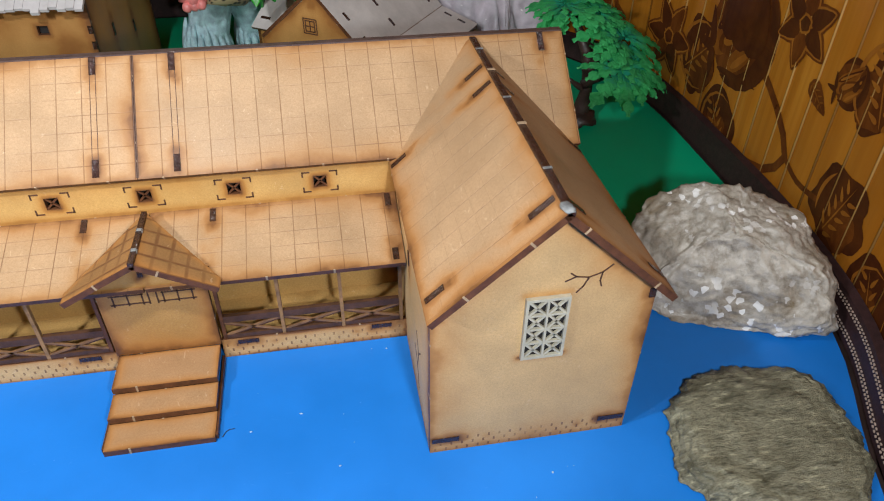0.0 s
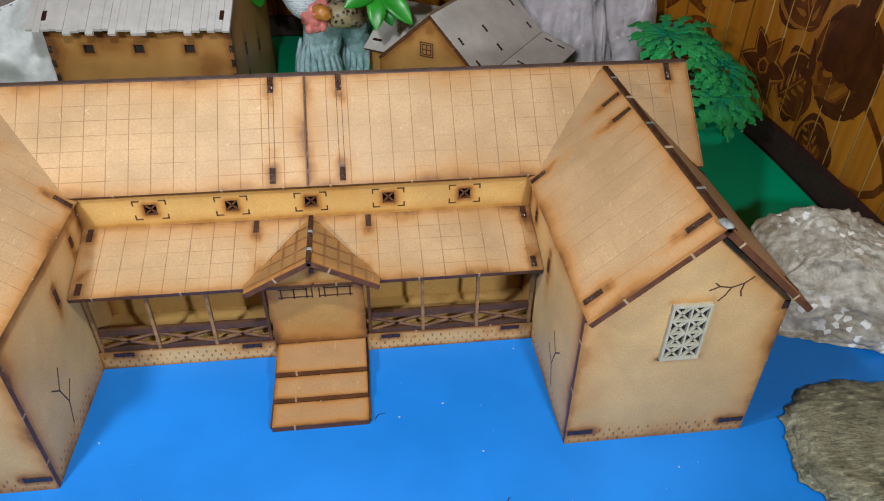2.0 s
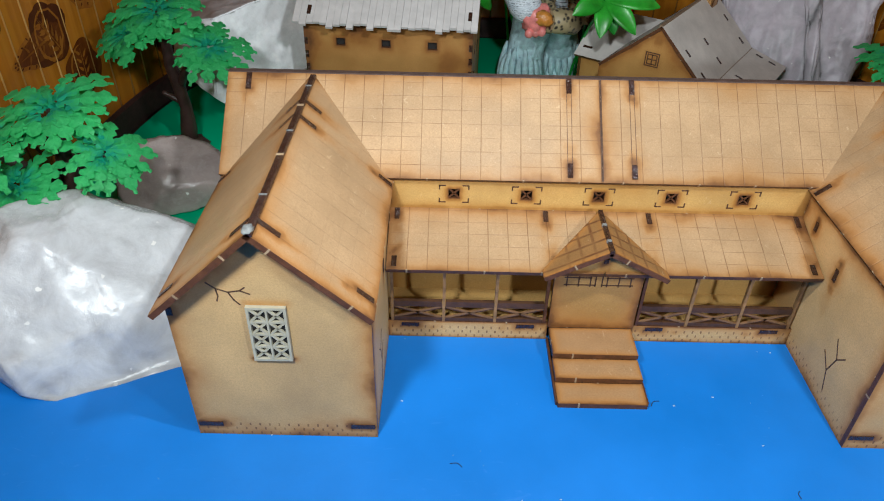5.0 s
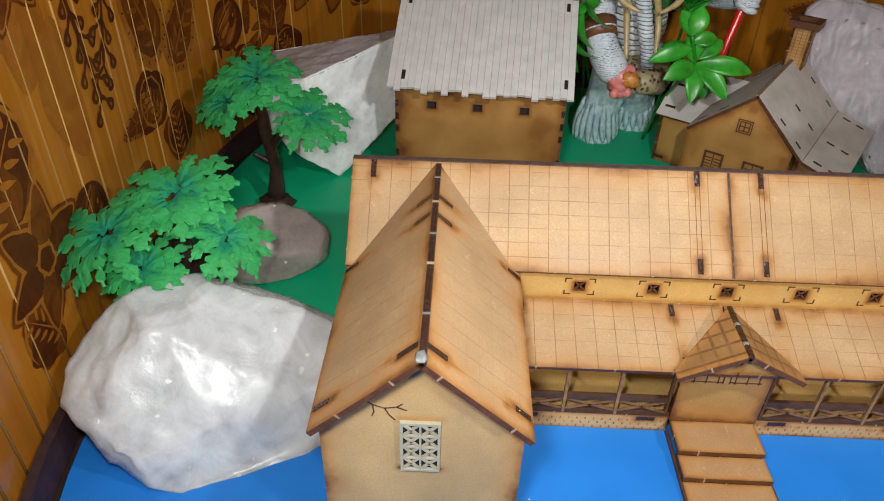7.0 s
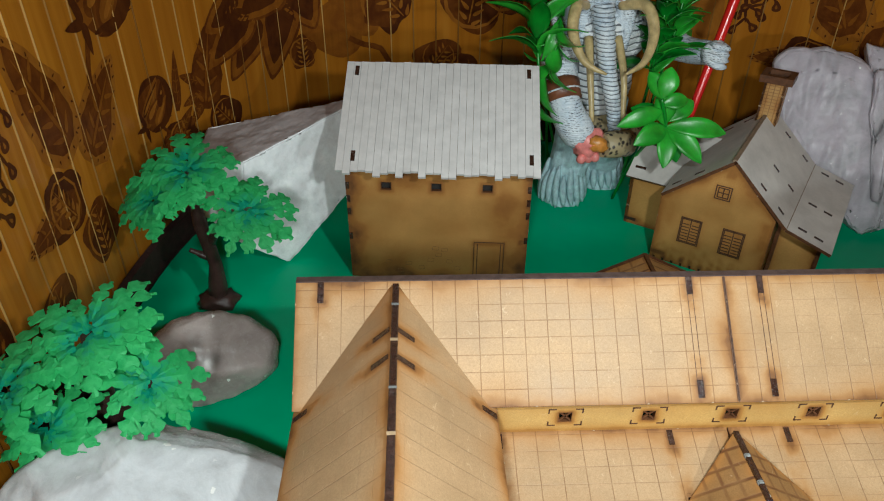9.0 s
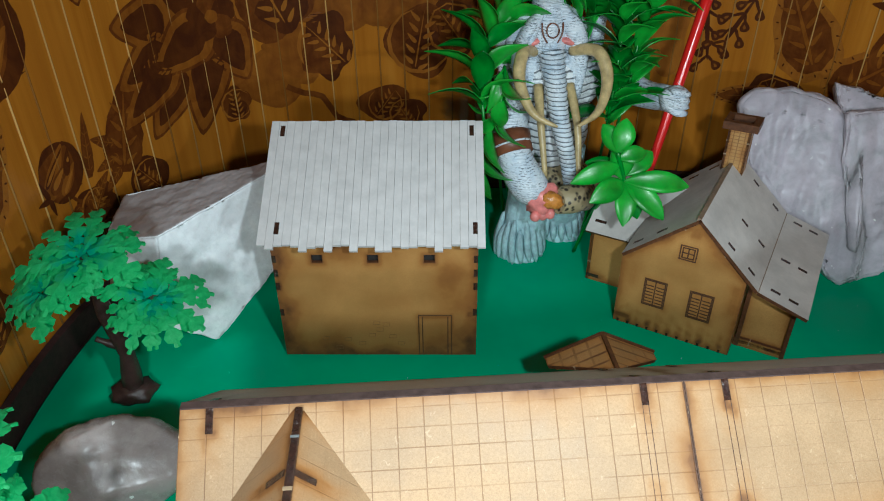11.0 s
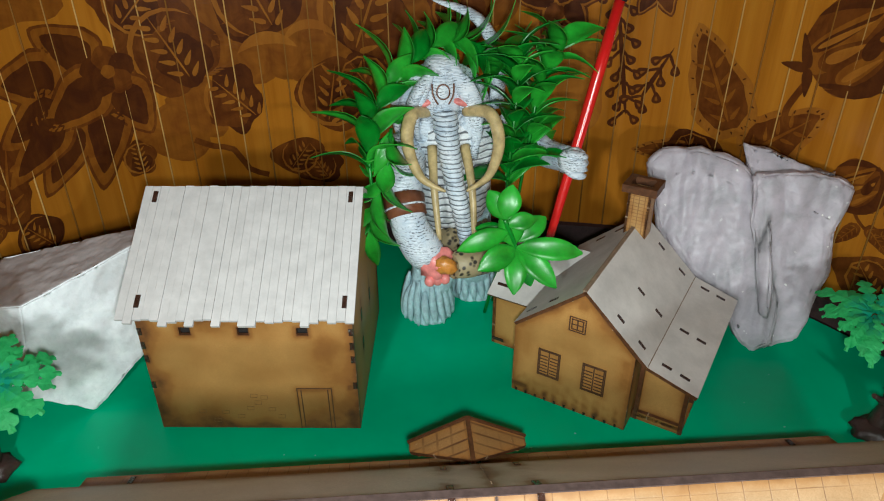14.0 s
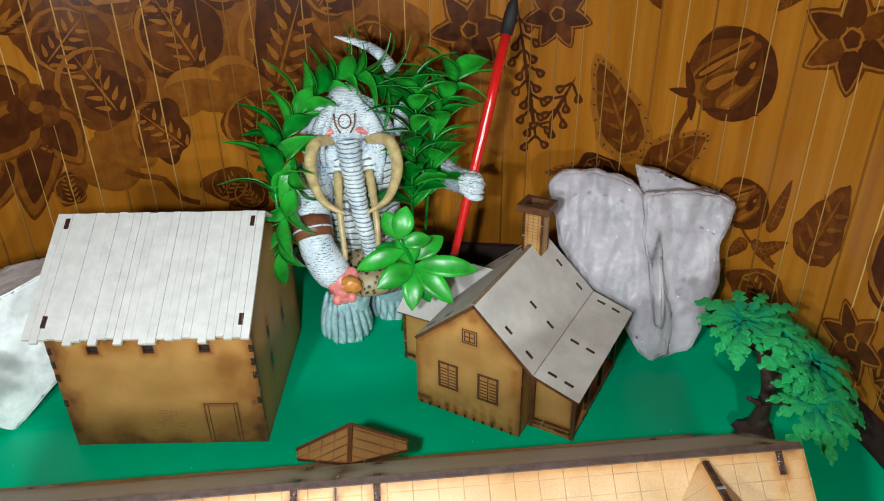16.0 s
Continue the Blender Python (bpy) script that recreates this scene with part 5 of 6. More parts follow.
# ---- rocks ----
def rock_material(name, base, dark, rough=0.4, painted_glints=0.0, sub=0.0, veins=0.5, fine=220, streak=False, relief=0.0016, facets=0.0, flakes=360.0, spec=0.5):
    k = Nodes(name, rough, 0.0, spec)
    grain = k.stretch(1, 1, 1) if not streak else k.stretch(0.7, 1.5, 1.0, None, (0, 0, 0.5))
    big = k.noise(38, 6, 0.65, grain, distort=0.6)
    small = k.noise(fine, 5, 0.7, grain)
    col = k.ramp(big, [(0.30, dark), (0.50, base), (0.75, tuple(min(1, c * 1.25) for c in base))])
    col = k.mix(k.span(small, 0.45, 0.75, 0, veins), col, rgb(*(c * 0.55 for c in dark)))
    if streak:
        dashes = k.noise(230, 4, 0.6, k.stretch(0.45, 1.9, 1.0, None, (0, 0, 0.25)))
        col = k.mix(k.span(dashes, 0.56, 0.68, 0, 0.75), col, rgb(*(min(1, c * 2.0) for c in base)))
        col = k.mix(k.span(dashes, 0.44, 0.34, 0, 0.70), col, rgb(*(c * 0.5 for c in dark)))
    k.put("Base Color", col)
    r = k.span(small, 0.3, 0.7, rough * 0.6, min(1, rough * 1.3))
    # scattered cells coloured near-white: glints of mica flakes and quartz facets, painted in
    if painted_glints:
        flake = k.node("ShaderNodeTexVoronoi", 1, {"Vector": k.coords(), "Scale": flakes})
        pick = k.node("ShaderNodeSeparateColor", 0, {0: flake})
        on = k.math("GREATER_THAN", pick, 1 - painted_glints)
        r = k.math("SUBTRACT", r, k.math("MULTIPLY", on, 0.35))
        nest = k.span(k.noise(30, 3, 0.5), 0.44, 0.60, 0.06, 1.0)
        col2 = k.mix(k.math("MULTIPLY", on, nest), col, rgb(0.88, 0.87, 0.84))
        k.put("Base Color", col2)
    k.put("Roughness", r)
    if sub:
        k.put("Subsurface Weight", sub), k.put("Subsurface Radius", (0.012, 0.012, 0.012)), k.put("Subsurface Scale", 1.0)
    height = k.math("ADD", big, k.math("MULTIPLY", small, 0.5))
    if facets:
        for scale, much in ((55.0, 1.0), (150.0, 0.4)):
            chips = k.node("ShaderNodeTexVoronoi", 0, {"Vector": k.node("ShaderNodeMix", 1, {0: 0.012, 4: k.stretch(1, 1, 0.55), 5: k.noise(30, 3, 0.6, None, 1)}, data_type="VECTOR"), "Scale": scale})
            height = k.math("ADD", height, k.math("MULTIPLY", chips, facets * much))
    k.bump(height, 0.7, relief)
    return k.mat


def rock(name, centre, az, el, radii, front, back, material, label, seed, facets=(), rough=0.05, sub=5, square=0.8, top=1.0, jag=0.03, tall=1.0, grooves=(), sharp=0.92):
    """A stone with a given outline, seen from az and el degrees; front and back are its depths, facets flat faces struck from it."""
    n = Vector((math.sin(radians(az)) * math.cos(radians(el)), -math.cos(radians(az)) * math.cos(radians(el)), math.sin(radians(el))))
    a = Vector((1, 0, 0)) if el > 89 else Vector((0, 0, 1)).cross(n).normalized()
    b = n.cross(a)
    turns = [2 * math.pi * i / len(radii) for i in range(len(radii) + 1)]
    ring = list(radii) + [radii[0]]
    r0 = sum(radii) / len(radii)
    bm = bmesh.new()
    bmesh.ops.create_icosphere(bm, subdivisions=sub, radius=1.0)
    for v in bm.verts:
        p = v.co.copy()
        for dx, dy, dz, c in facets:
            d = Vector((dx, dy, dz)).normalized()
            over = p.dot(d) - c
            if over > 0:
                p -= d * over * sharp
        p.z = max(-top, min(top, p.z))
        th = math.atan2(p.y, p.x) % (2 * math.pi)
        rho = math.hypot(p.x, p.y) ** square
        r = float(np.interp(th, turns, ring)) * (1 + jag * noise.noise(Vector((math.cos(th) * 5, math.sin(th) * 5, seed))) + jag * 0.7 * noise.noise(Vector((math.cos(th) * 14, math.sin(th) * 14, seed))))
        q = Vector((v.co.x * 2.4 * tall, v.co.y * 2.4 / tall, v.co.z * 2.4 * tall)) + Vector((seed, 0, 0))
        lump = 1 + rough * (noise.noise(q) + 0.6 * noise.noise(q * 2.6) + 0.40 * noise.noise(q * 6.1) + 0.25 * noise.noise(q * 14) + 0.14 * noise.noise(q * 31))
        w = Vector(centre) + (a * math.cos(th) + b * math.sin(th)) * r * rho * (0.5 + 0.5 * lump) + n * (p.z * (front if p.z > 0 else back) * (1.6 * lump - 0.6))
        if p.z > 0:
            at = Vector(((w - Vector(centre)).dot(a), (w - Vector(centre)).dot(b)))
            at += Vector((noise.noise(w * 60), noise.noise(w * 60 + Vector((9, 0, 0))))) * 0.002
            for x0, y0, x1, y1, wide, deep in grooves:
                s, e = Vector((x0, y0)), Vector((x1, y1))
                f = max(0.0, min(1.0, (at - s).dot(e - s) / (e - s).length_squared))
                w -= n * deep * math.exp(-((at - s - (e - s) * f).length / wide) ** 2)
        w.z = w.z if w.z > 0.006 else 0.0064 * math.exp((w.z - 0.006) / 0.0064) - 0.0004
        v.co = w
    for f in bm.faces:
        f.smooth = True
    return tagged(part(name, bm, material), label, "rock")


M_MICA = rock_material("mica_rock", (0.47, 0.43, 0.365), (0.20, 0.15, 0.09), 0.36, painted_glints=0.16, veins=0.75, fine=170, relief=0.0022, facets=0.8, flakes=300.0)
M_SCHIST = rock_material("green_schist", (0.215, 0.205, 0.138), (0.070, 0.066, 0.038), 0.40, veins=0.8, fine=520, streak=True, relief=0.0026, facets=0.5, flakes=800.0)
M_QUARTZ = rock_material("white_quartz", (0.58, 0.59, 0.61), (0.45, 0.45, 0.465), 0.26, painted_glints=0.014, sub=0.45, veins=0.10, relief=0.0007, facets=0.30, spec=0.35)
M_PINK = rock_material("pale_pink_quartz", (0.49, 0.44, 0.485), (0.36, 0.34, 0.365), 0.40, painted_glints=0.003, sub=0.8, veins=0.14, relief=0.0004, facets=0.5, flakes=620.0, spec=0.25)
M_GREYQ = rock_material("smoky_quartz", (0.42, 0.355, 0.335), (0.32, 0.27, 0.255), 0.26, painted_glints=0.005, sub=0.5, veins=0.10, relief=0.0005, facets=0.15, flakes=500.0, spec=0.45)
M_CALC = rock_material("white_block_stone", (0.80, 0.81, 0.83), (0.70, 0.69, 0.70), 0.5, veins=0.30, fine=150, relief=0.0005, facets=0.2)
# greyer colour for the top cuts, darker brown-grey for the undercut ones
M_CALC_TOP = rock_material("grey_block_face", (0.50, 0.455, 0.46), (0.42, 0.375, 0.37), 0.50, veins=0.25, relief=0.0003, facets=0.1)
M_CALC_UNDER = rock_material("undercut_block_face", (0.52, 0.49, 0.45), (0.25, 0.21, 0.18), 0.55, veins=0.6, relief=0.0012, facets=0.3)
rock("rock", (0.320, 0.085, 0.030), -38.2, 34.6, [0.0577, 0.0453, 0.0451, 0.0405, 0.0385, 0.0411, 0.0477, 0.0553, 0.0589, 0.0581, 0.06, 0.0601, 0.0511, 0.0472, 0.0545, 0.0664], 0.030, 0.045,
     M_MICA, "rough grey rock with glittering mica flakes", 11, [(0.2, -0.5, 0.8, 0.62), (-0.6, 0.2, 0.7, 0.72), (0.3, 0.7, 0.6, 0.7)], 0.10, sub=6, jag=0.06)
rock("rock", (0.298, -0.015, 0.0), 0, 90, [0.038, 0.0389, 0.0429, 0.0422, 0.0391, 0.0382, 0.0406, 0.0445, 0.0473, 0.0522, 0.0555, 0.060, 0.0600, 0.0606, 0.0599, 0.0564, 0.0543, 0.0454, 0.0416, 0.0387], 0.013, 0.001,
     M_SCHIST, "flat greenish slab of schist lying on the blue sheet", 5, [], 0.07, square=0.55, top=0.72, jag=0.07, sub=6)
rock("rock", (-0.320, 0.085, 0.040), 29.7, 46.3, [0.0909, 0.0744, 0.0628, 0.0555, 0.0511, 0.0509, 0.0568, 0.0606, 0.0651, 0.0739, 0.0690, 0.0700, 0.0770, 0.0880, 0.0985, 0.1060, 0.0960, 0.090], 0.040, 0.060,
     M_QUARTZ, "large rounded white quartz boulder", 7, [(0.5, 0.2, 0.8, 0.72), (-0.4, -0.1, 0.9, 0.80), (0.1, -0.7, 0.6, 0.74), (0.75, 0.5, 0.3, 0.8), (0.0, 0.6, 0.7, 0.78), (-0.7, 0.3, 0.6, 0.78), (-0.2, -0.3, 0.95, 0.78)], 0.048, sharp=1.0)
rock("rock", (-0.312, 0.235, 0.022), 19.0, 37.4, [0.0502, 0.0424, 0.0347, 0.0328, 0.0326, 0.0368, 0.041, 0.0416, 0.0431, 0.0386, 0.0339, 0.0346, 0.0371, 0.0475], 0.024, 0.030,
     M_GREYQ, "small smoky grey quartz pebble with glossy faces", 21, [(0.3, 0.3, 0.9, 0.75), (-0.5, 0.0, 0.8, 0.8), (0.2, -0.6, 0.7, 0.8)], 0.035)


def block_stone(name, lo, hi, cuts, materials, label, seed):
    """A broken block: a box struck by flat cuts, each (normal, distance, material), then worn and chipped."""
    bm = bmesh.new()
    box_into(bm, lo, hi)
    for n, d, index in cuts:
        n = Vector(n).normalized()
        got = bmesh.ops.bisect_plane(bm, geom=bm.verts[:] + bm.edges[:] + bm.faces[:], dist=1e-6, plane_co=n * d, plane_no=n, clear_outer=True)
        rim = [e for e in got["geom_cut"] if isinstance(e, bmesh.types.BMEdge)]
        for f in bmesh.ops.contextual_create(bm, geom=rim)["faces"]:
            f.material_index = index
    bmesh.ops.bevel(bm, geom=bm.edges[:], offset=0.0022, segments=2, affect="EDGES", clamp_overlap=True, material=0)
    bmesh.ops.triangulate(bm, faces=bm.faces[:])
    for k in range(6):
        long = [e for e in bm.edges if e.calc_length() > 0.0032]
        if not long:
            break
        bmesh.ops.subdivide_edges(bm, edges=long, cuts=1)
        bmesh.ops.triangulate(bm, faces=[f for f in bm.faces if len(f.verts) > 3])
    bm.normal_update()
    for v in bm.verts:
        p = v.co + Vector((seed, 0, 0))
        chip = 0.0020 * noise.noise(p * 28) + 0.0010 * noise.noise(p * 85) + 0.0005 * noise.noise(p * 230)
        v.co = v.co + v.normal * chip
        v.co.z = max(v.co.z, 0.0)
    for f in bm.faces:
        f.smooth = True
    return tagged(part(name, bm, materials), label, "rock")


block_stone("rock", (-0.352, 0.350, 0.0), (-0.2235, 0.458, 0.150),
            [((0.58, -0.83, 0.15), -0.4690, 0), ((-0.25, -0.93, 0.25), -0.2565, 0), ((-0.20, -0.10, 1.0), 0.1198, 1), ((0.71, -0.10, -0.70), -0.2350, 2), ((-0.60, -0.20, -0.77), 0.0910, 2), ((-0.80, -0.55, 0.25), 0.0800, 0), ((-0.9, 0.3, 0.35), 0.4950, 1)],
            [M_CALC, M_CALC_TOP, M_CALC_UNDER], "white angular block of stone with a grey top", 33)


def split_slab(name, centre, az, el, plates, material, label, seed):
    """A slab that split along its grain: plates side by side, each (outline, front, back, tilt across, tilt up), joined and worn."""
    n = Vector((math.sin(radians(az)) * math.cos(radians(el)), -math.cos(radians(az)) * math.cos(radians(el)), math.sin(radians(el))))
    a = Vector((0, 0, 1)).cross(n).normalized()
    b = n.cross(a)
    whole = bmesh.new()
    for outline, front, back, across, rise in plates:
        bm = bmesh.new()
        mx, my = sum(p[0] for p in outline) / len(outline), sum(p[1] for p in outline) / len(outline)
        rings = []
        for size, depth, lean in ((0.86, -back, 0.0), (0.99, -back * 0.45, 0.0), (1.0, front * 0.30, 0.3), (0.955, front * 0.90, 0.9), (0.72, front, 1.0)):
            ring = []
            for x, y in outline:
                u, v = (x - mx) * size, (y - my) * size
                ring.append(bm.verts.new(Vector(centre) + a * (mx + u) + b * (my + v) + n * (depth + lean * (across * u + rise * v))))
            rings.append(ring)
        for p, q in zip(rings, rings[1:]):
            for k in range(len(p)):
                bm.faces.new((p[k], p[(k + 1) % len(p)], q[(k + 1) % len(p)], q[k]))
        bm.faces.new(rings[0][::-1])
        bm.faces.new(rings[-1])
        bmesh.ops.recalc_face_normals(bm, faces=bm.faces[:])
        bmesh.ops.bevel(bm, geom=bm.edges[:], offset=0.0016, segments=2, affect="EDGES", clamp_overlap=True)
        bmesh.ops.triangulate(bm, faces=bm.faces[:])
        for k in range(6):
            long = [e for e in bm.edges if e.calc_length() > 0.0042]
            if not long:
                break
            bmesh.ops.subdivide_edges(bm, edges=long, cuts=1)
            bmesh.ops.triangulate(bm, faces=[f for f in bm.faces if len(f.verts) > 3])
        bm.normal_update()
        for v in bm.verts:
            p = v.co + Vector((seed, 0, 0))
            along = Vector((p.dot(a) * 70, p.dot(b) * 22, p.dot(n) * 70))
            v.co = v.co + v.normal * (0.0026 * noise.noise(p * 20) + 0.0030 * noise.noise(along) + 0.0014 * noise.noise(along * 2.3) + 0.0005 * noise.noise(p * 120))
            v.co.z = max(v.co.z, 0.0)
        copy = bpy.data.meshes.new(name)
        bm.to_mesh(copy)
        bm.free()
        whole.from_mesh(copy)
        bpy.data.meshes.remove(copy)
    for f in whole.faces:
        f.smooth = True
    return tagged(part(name, whole, material), label, "rock")


split_slab("rock", (0.268, 0.46, 0.085), -21.8, 20.4, [
    ([(-0.099, 0.057), (-0.090, 0.070), (-0.071, 0.074), (-0.047, 0.072), (-0.022, 0.065), (-0.002, 0.050), (0.013, 0.003), (0.026, -0.051), (0.027, -0.088), (0.012, -0.097), (0.001, -0.092), (-0.010, -0.076), (-0.030, -0.051), (-0.054, -0.036), (-0.081, -0.001)], 0.013, 0.032, 0.05, -0.06),
    ([(-0.014, 0.058), (0.006, 0.063), (0.050, 0.065), (0.067, 0.056), (0.061, 0.037), (0.055, 0.020), (0.060, -0.019), (0.048, -0.066), (0.043, -0.080), (0.020, -0.094), (0.007, -0.072), (0.002, -0.021), (-0.010, 0.017)], 0.0155, 0.028, -0.10, 0.04),
    ([(-0.0235, 0.081), (-0.001, 0.0785), (0.021, 0.070), (0.052, 0.064), (0.026, 0.046), (-0.013, 0.046)], 0.004, 0.026, 0.0, -0.25),
    ([(-0.008, 0.030), (0.004, 0.036), (0.010, 0.010), (0.014, -0.020), (0.0185, -0.064), (0.008, -0.062), (0.002, -0.030), (-0.004, 0.004)], 0.0190, 0.004, 0.35, 0.02)],
    M_PINK, "tall pale pink quartz slab leaning by the screen", 17)

# ---- trees ----
def leaf_material(name, base, tip):
    k = Nodes(name, 0.5, 0.0, 0.35)
    a = k.noise(34, 3, 0.6)
    b = k.noise(260, 4, 0.7)
    col = k.mix(k.span(b, 0.3, 0.7, 0, 0.6), rgb(*base), rgb(*tip))
    heart = k.math("MULTIPLY", k.node("ShaderNodeAttribute", 2, attribute_name="heart"), k.span(b, 0.3, 0.6, 0.5, 1.2))
    col = k.mix(k.span(heart, 0.50, 1.0, 0, 0.8), col, rgb(0.006, 0.34, 0.27))
    col = k.mix(k.span(a, 0.64, 0.72, 0, 0.4), col, rgb(0.012, 0.24, 0.16))
    k.put("Base Color", col)
    k.bump(b, 0.3, 0.0004)
    return k.mat


M_TREE = leaf_material("green_card_leaf", (0.050, 0.50, 0.150), (0.150, 0.76, 0.280))
M_TRUNK = plain("painted_trunk", (0.045, 0.024, 0.020), 0.4, 0.4, 90, 0.6, 0.0012)


def lobed_pad(bm, centre, r, up, seed, lobes=15):
    """A cut, drooping pad of toothed leaf lobes."""
    g = random.Random(seed)
    c = Vector(centre)
    up = Vector(up).normalized()
    side = up.orthogonal().normalized()
    other = up.cross(side)
    heart = bm.verts.layers.float.get("heart") or bm.verts.layers.float.new("heart")
    for i in range(lobes):
        a0 = 2 * math.pi * (i + g.uniform(-0.5, 0.5)) / lobes
        lng = r * g.uniform(0.62, 1.04)
        wid = lng * g.uniform(0.27, 0.44)
        way = side * math.cos(a0) + other * math.sin(a0)
        across = up.cross(way)
        root = c + way * r * g.uniform(0.0, 0.28) + up * r * g.uniform(-0.05, 0.05)
        droop = g.uniform(0.06, 0.32)
        n = 12
        left, right, mid = [], [], []
        for j in range(n + 1):
            f = j / n
            w = wid * 0.5 * math.sin(math.pi * min(1, 0.10 + f * 0.78)) ** 0.6 * ((1.05, 0.84, 0.40)[j % 3]) * g.uniform(0.88, 1.1)
            if j == n:
                w *= 0.55
            p = root + way * lng * f + up * (0.06 * r * math.sin(f * 3) - droop * lng * f * f)
            out = way * lng * (0.035, 0.055, -0.005)[j % 3] if j < n else way * -0.02 * lng
            mid.append(bm.verts.new(p + up * 0.012 * r))
            left.append(bm.verts.new(p + across * w + out - up * 0.06 * w))
            right.append(bm.verts.new(p - across * w + out - up * 0.06 * w))
            for vv in (mid[-1], left[-1], right[-1]):
                vv[heart] = max(0.0, 1 - 1.2 * f)
        for j in range(n):
            for q in ((mid[j], mid[j + 1], left[j + 1], left[j]), (right[j], right[j + 1], mid[j + 1], mid[j])):
                bm.faces.new(q)


def tree(place, pads, trunk, label, seed, base=0.016):
    ob = thing("tree", place, label, "tree", "model trees")
    bm = bmesh.new()
    for k, (path, r) in enumerate(trunk):
        pts = curve(path, 7)
        tube_into(bm, pts, [r * (1 - 0.5 * i / 6) * (1 + 0.15 * math.sin(i * 2.1 + k)) for i in range(7)], 8)
    part("trunk", bm, M_TRUNK, ob)
    bm = bmesh.new()
    blob_into(bm, (0, 0, 0.004), (base, base * 0.8, 0.008), sub=3, rough=0.35, freq=2.5, seed=seed)
    for v in bm.verts:
        v.co.z = max(v.co.z, 0.0)
    part("base", bm, M_TRUNK, ob, "dark painted rocky base")
    for i, (c, r, up) in enumerate(pads):
        bm = bmesh.new()
        lobed_pad(bm, c, r, up, seed * 10 + i)
        lobed_pad(bm, Vector(c) - Vector(up).normalized() * r * 0.10, r * 0.85, up, seed * 10 + i + 5)
        bmesh.ops.solidify(bm, geom=bm.faces[:], thickness=0.0009)
        part("foliage", bm, M_TREE, ob)
    return ob


tree((-0.328, 0.325, 0), [((0.003, -0.012, 0.131), 0.037, (0.05, -0.40, 1)), ((0.044, -0.028, 0.106), 0.034, (0.25, -0.40, 1)), ((-0.020, -0.026, 0.116), 0.032, (-0.35, -0.50, 1))],
     [([(0, 0, 0.004), (0.004, 0, 0.04), (0.0, -0.004, 0.08), (0.003, -0.010, 0.128)], 0.0075), ([(0.002, 0, 0.06), (0.02, -0.014, 0.086), (0.040, -0.026, 0.102)], 0.0045), ([(0.002, 0, 0.045), (-0.014, 0, 0.054)], 0.0035)],
     "small model tree with bright green lobed leaves", 3)
tree((-0.345, 0.155, 0), [((0.012, -0.010, 0.124), 0.036, (0.0, -0.35, 1)), ((-0.024, -0.036, 0.110), 0.036, (-0.3, -0.45, 1)), ((0.042, -0.022, 0.100), 0.030, (0.45, -0.35, 1)), ((-0.008, -0.040, 0.084), 0.031, (-0.1, -0.55, 1))],
     [([(0, 0, 0.004), (0.006, -0.006, 0.05), (0.008, -0.010, 0.085), (0.011, -0.010, 0.121)], 0.008), ([(0.006, -0.008, 0.060), (-0.010, -0.022, 0.086), (-0.022, -0.034, 0.106)], 0.005), ([(0.006, -0.008, 0.055), (0.024, -0.014, 0.080), (0.040, -0.020, 0.096)], 0.005), ([(0.005, -0.006, 0.050), (0.0, -0.024, 0.066), (-0.006, -0.036, 0.080)], 0.004)],
     "spreading model tree with bright green lobed leaves", 4)
tree((0.308, 0.315, 0), [((-0.016, 0.020, 0.096), 0.036, (-0.2, -0.15, 1)), ((0.026, -0.010, 0.078), 0.037, (0.30, -0.3, 1)), ((0.014, -0.040, 0.062), 0.036, (0.15, -0.45, 1)), ((0.008, 0.010, 0.092), 0.030, (0.1, -0.3, 1)), ((0.030, -0.030, 0.064), 0.028, (0.4, -0.4, 1))],
     [([(0, 0, 0.004), (0.004, 0, 0.03), (0.002, 0.004, 0.06), (-0.012, 0.018, 0.093)], 0.007), ([(0.002, 0, 0.045), (0.012, -0.004, 0.062), (0.024, -0.009, 0.074)], 0.0045), ([(0.002, 0, 0.035), (0.006, -0.02, 0.050), (0.013, -0.038, 0.058)], 0.0045), ([(0.002, 0, 0.030), (-0.014, -0.004, 0.042)], 0.0032)],
     "model tree with bright green lobed leaves by the screen", 6)

# ---- the white horned statue, its brush and the plastic plants ----


def statue_material(name, scale, distort, keep, dash, tint=(0.80, 0.80, 0.81)):
    """White paint over folds, with dark broken stripes; shadow in the creases is put into the colour too."""
    k = Nodes(name, 0.42, 0.0, 0.4)
    folds = k.node("ShaderNodeTexWave", 0, {"Vector": k.coords(), "Scale": scale, "Distortion": distort, "Detail": 2.0, "Detail Scale": 1.4}, wave_type="BANDS", bands_direction="Z")
    grit = k.noise(520, 4, 0.7)
    big = k.noise(48, 4, 0.6)
    col = k.ramp(big, [(0.3, (tint[0] * 0.72, tint[1] * 0.80, tint[2] * 0.88)), (0.5, tint), (0.8, (0.80, 0.82, 0.84))])
    crease = k.math("MULTIPLY", k.span(folds, 0.22, 0.07, 0, 1), k.span(k.noise(70, 2, 0.5), keep, keep + 0.10, 0, 1))
    if dash:
        crease = k.math("MULTIPLY", crease, k.span(k.noise(420, 1, 0.4), 0.44, 0.52, 0, 1))
    col = k.mix(k.math("MULTIPLY", crease, 0.85), col, rgb(0.03, 0.033, 0.045))
    # blue-grey blotches: dark wash and painted-in shading together
    wash = k.noise(210, 5, 0.75, distort=1.0)
    col = k.mix(k.span(wash, 0.54, 0.66, 0, 0.62), col, rgb(0.14, 0.17, 0.22))
    k.put("Base Color", col)
    k.bump(k.math("ADD", folds, k.math("MULTIPLY", grit, 0.7)), 0.4, 0.0009)
    return k.mat


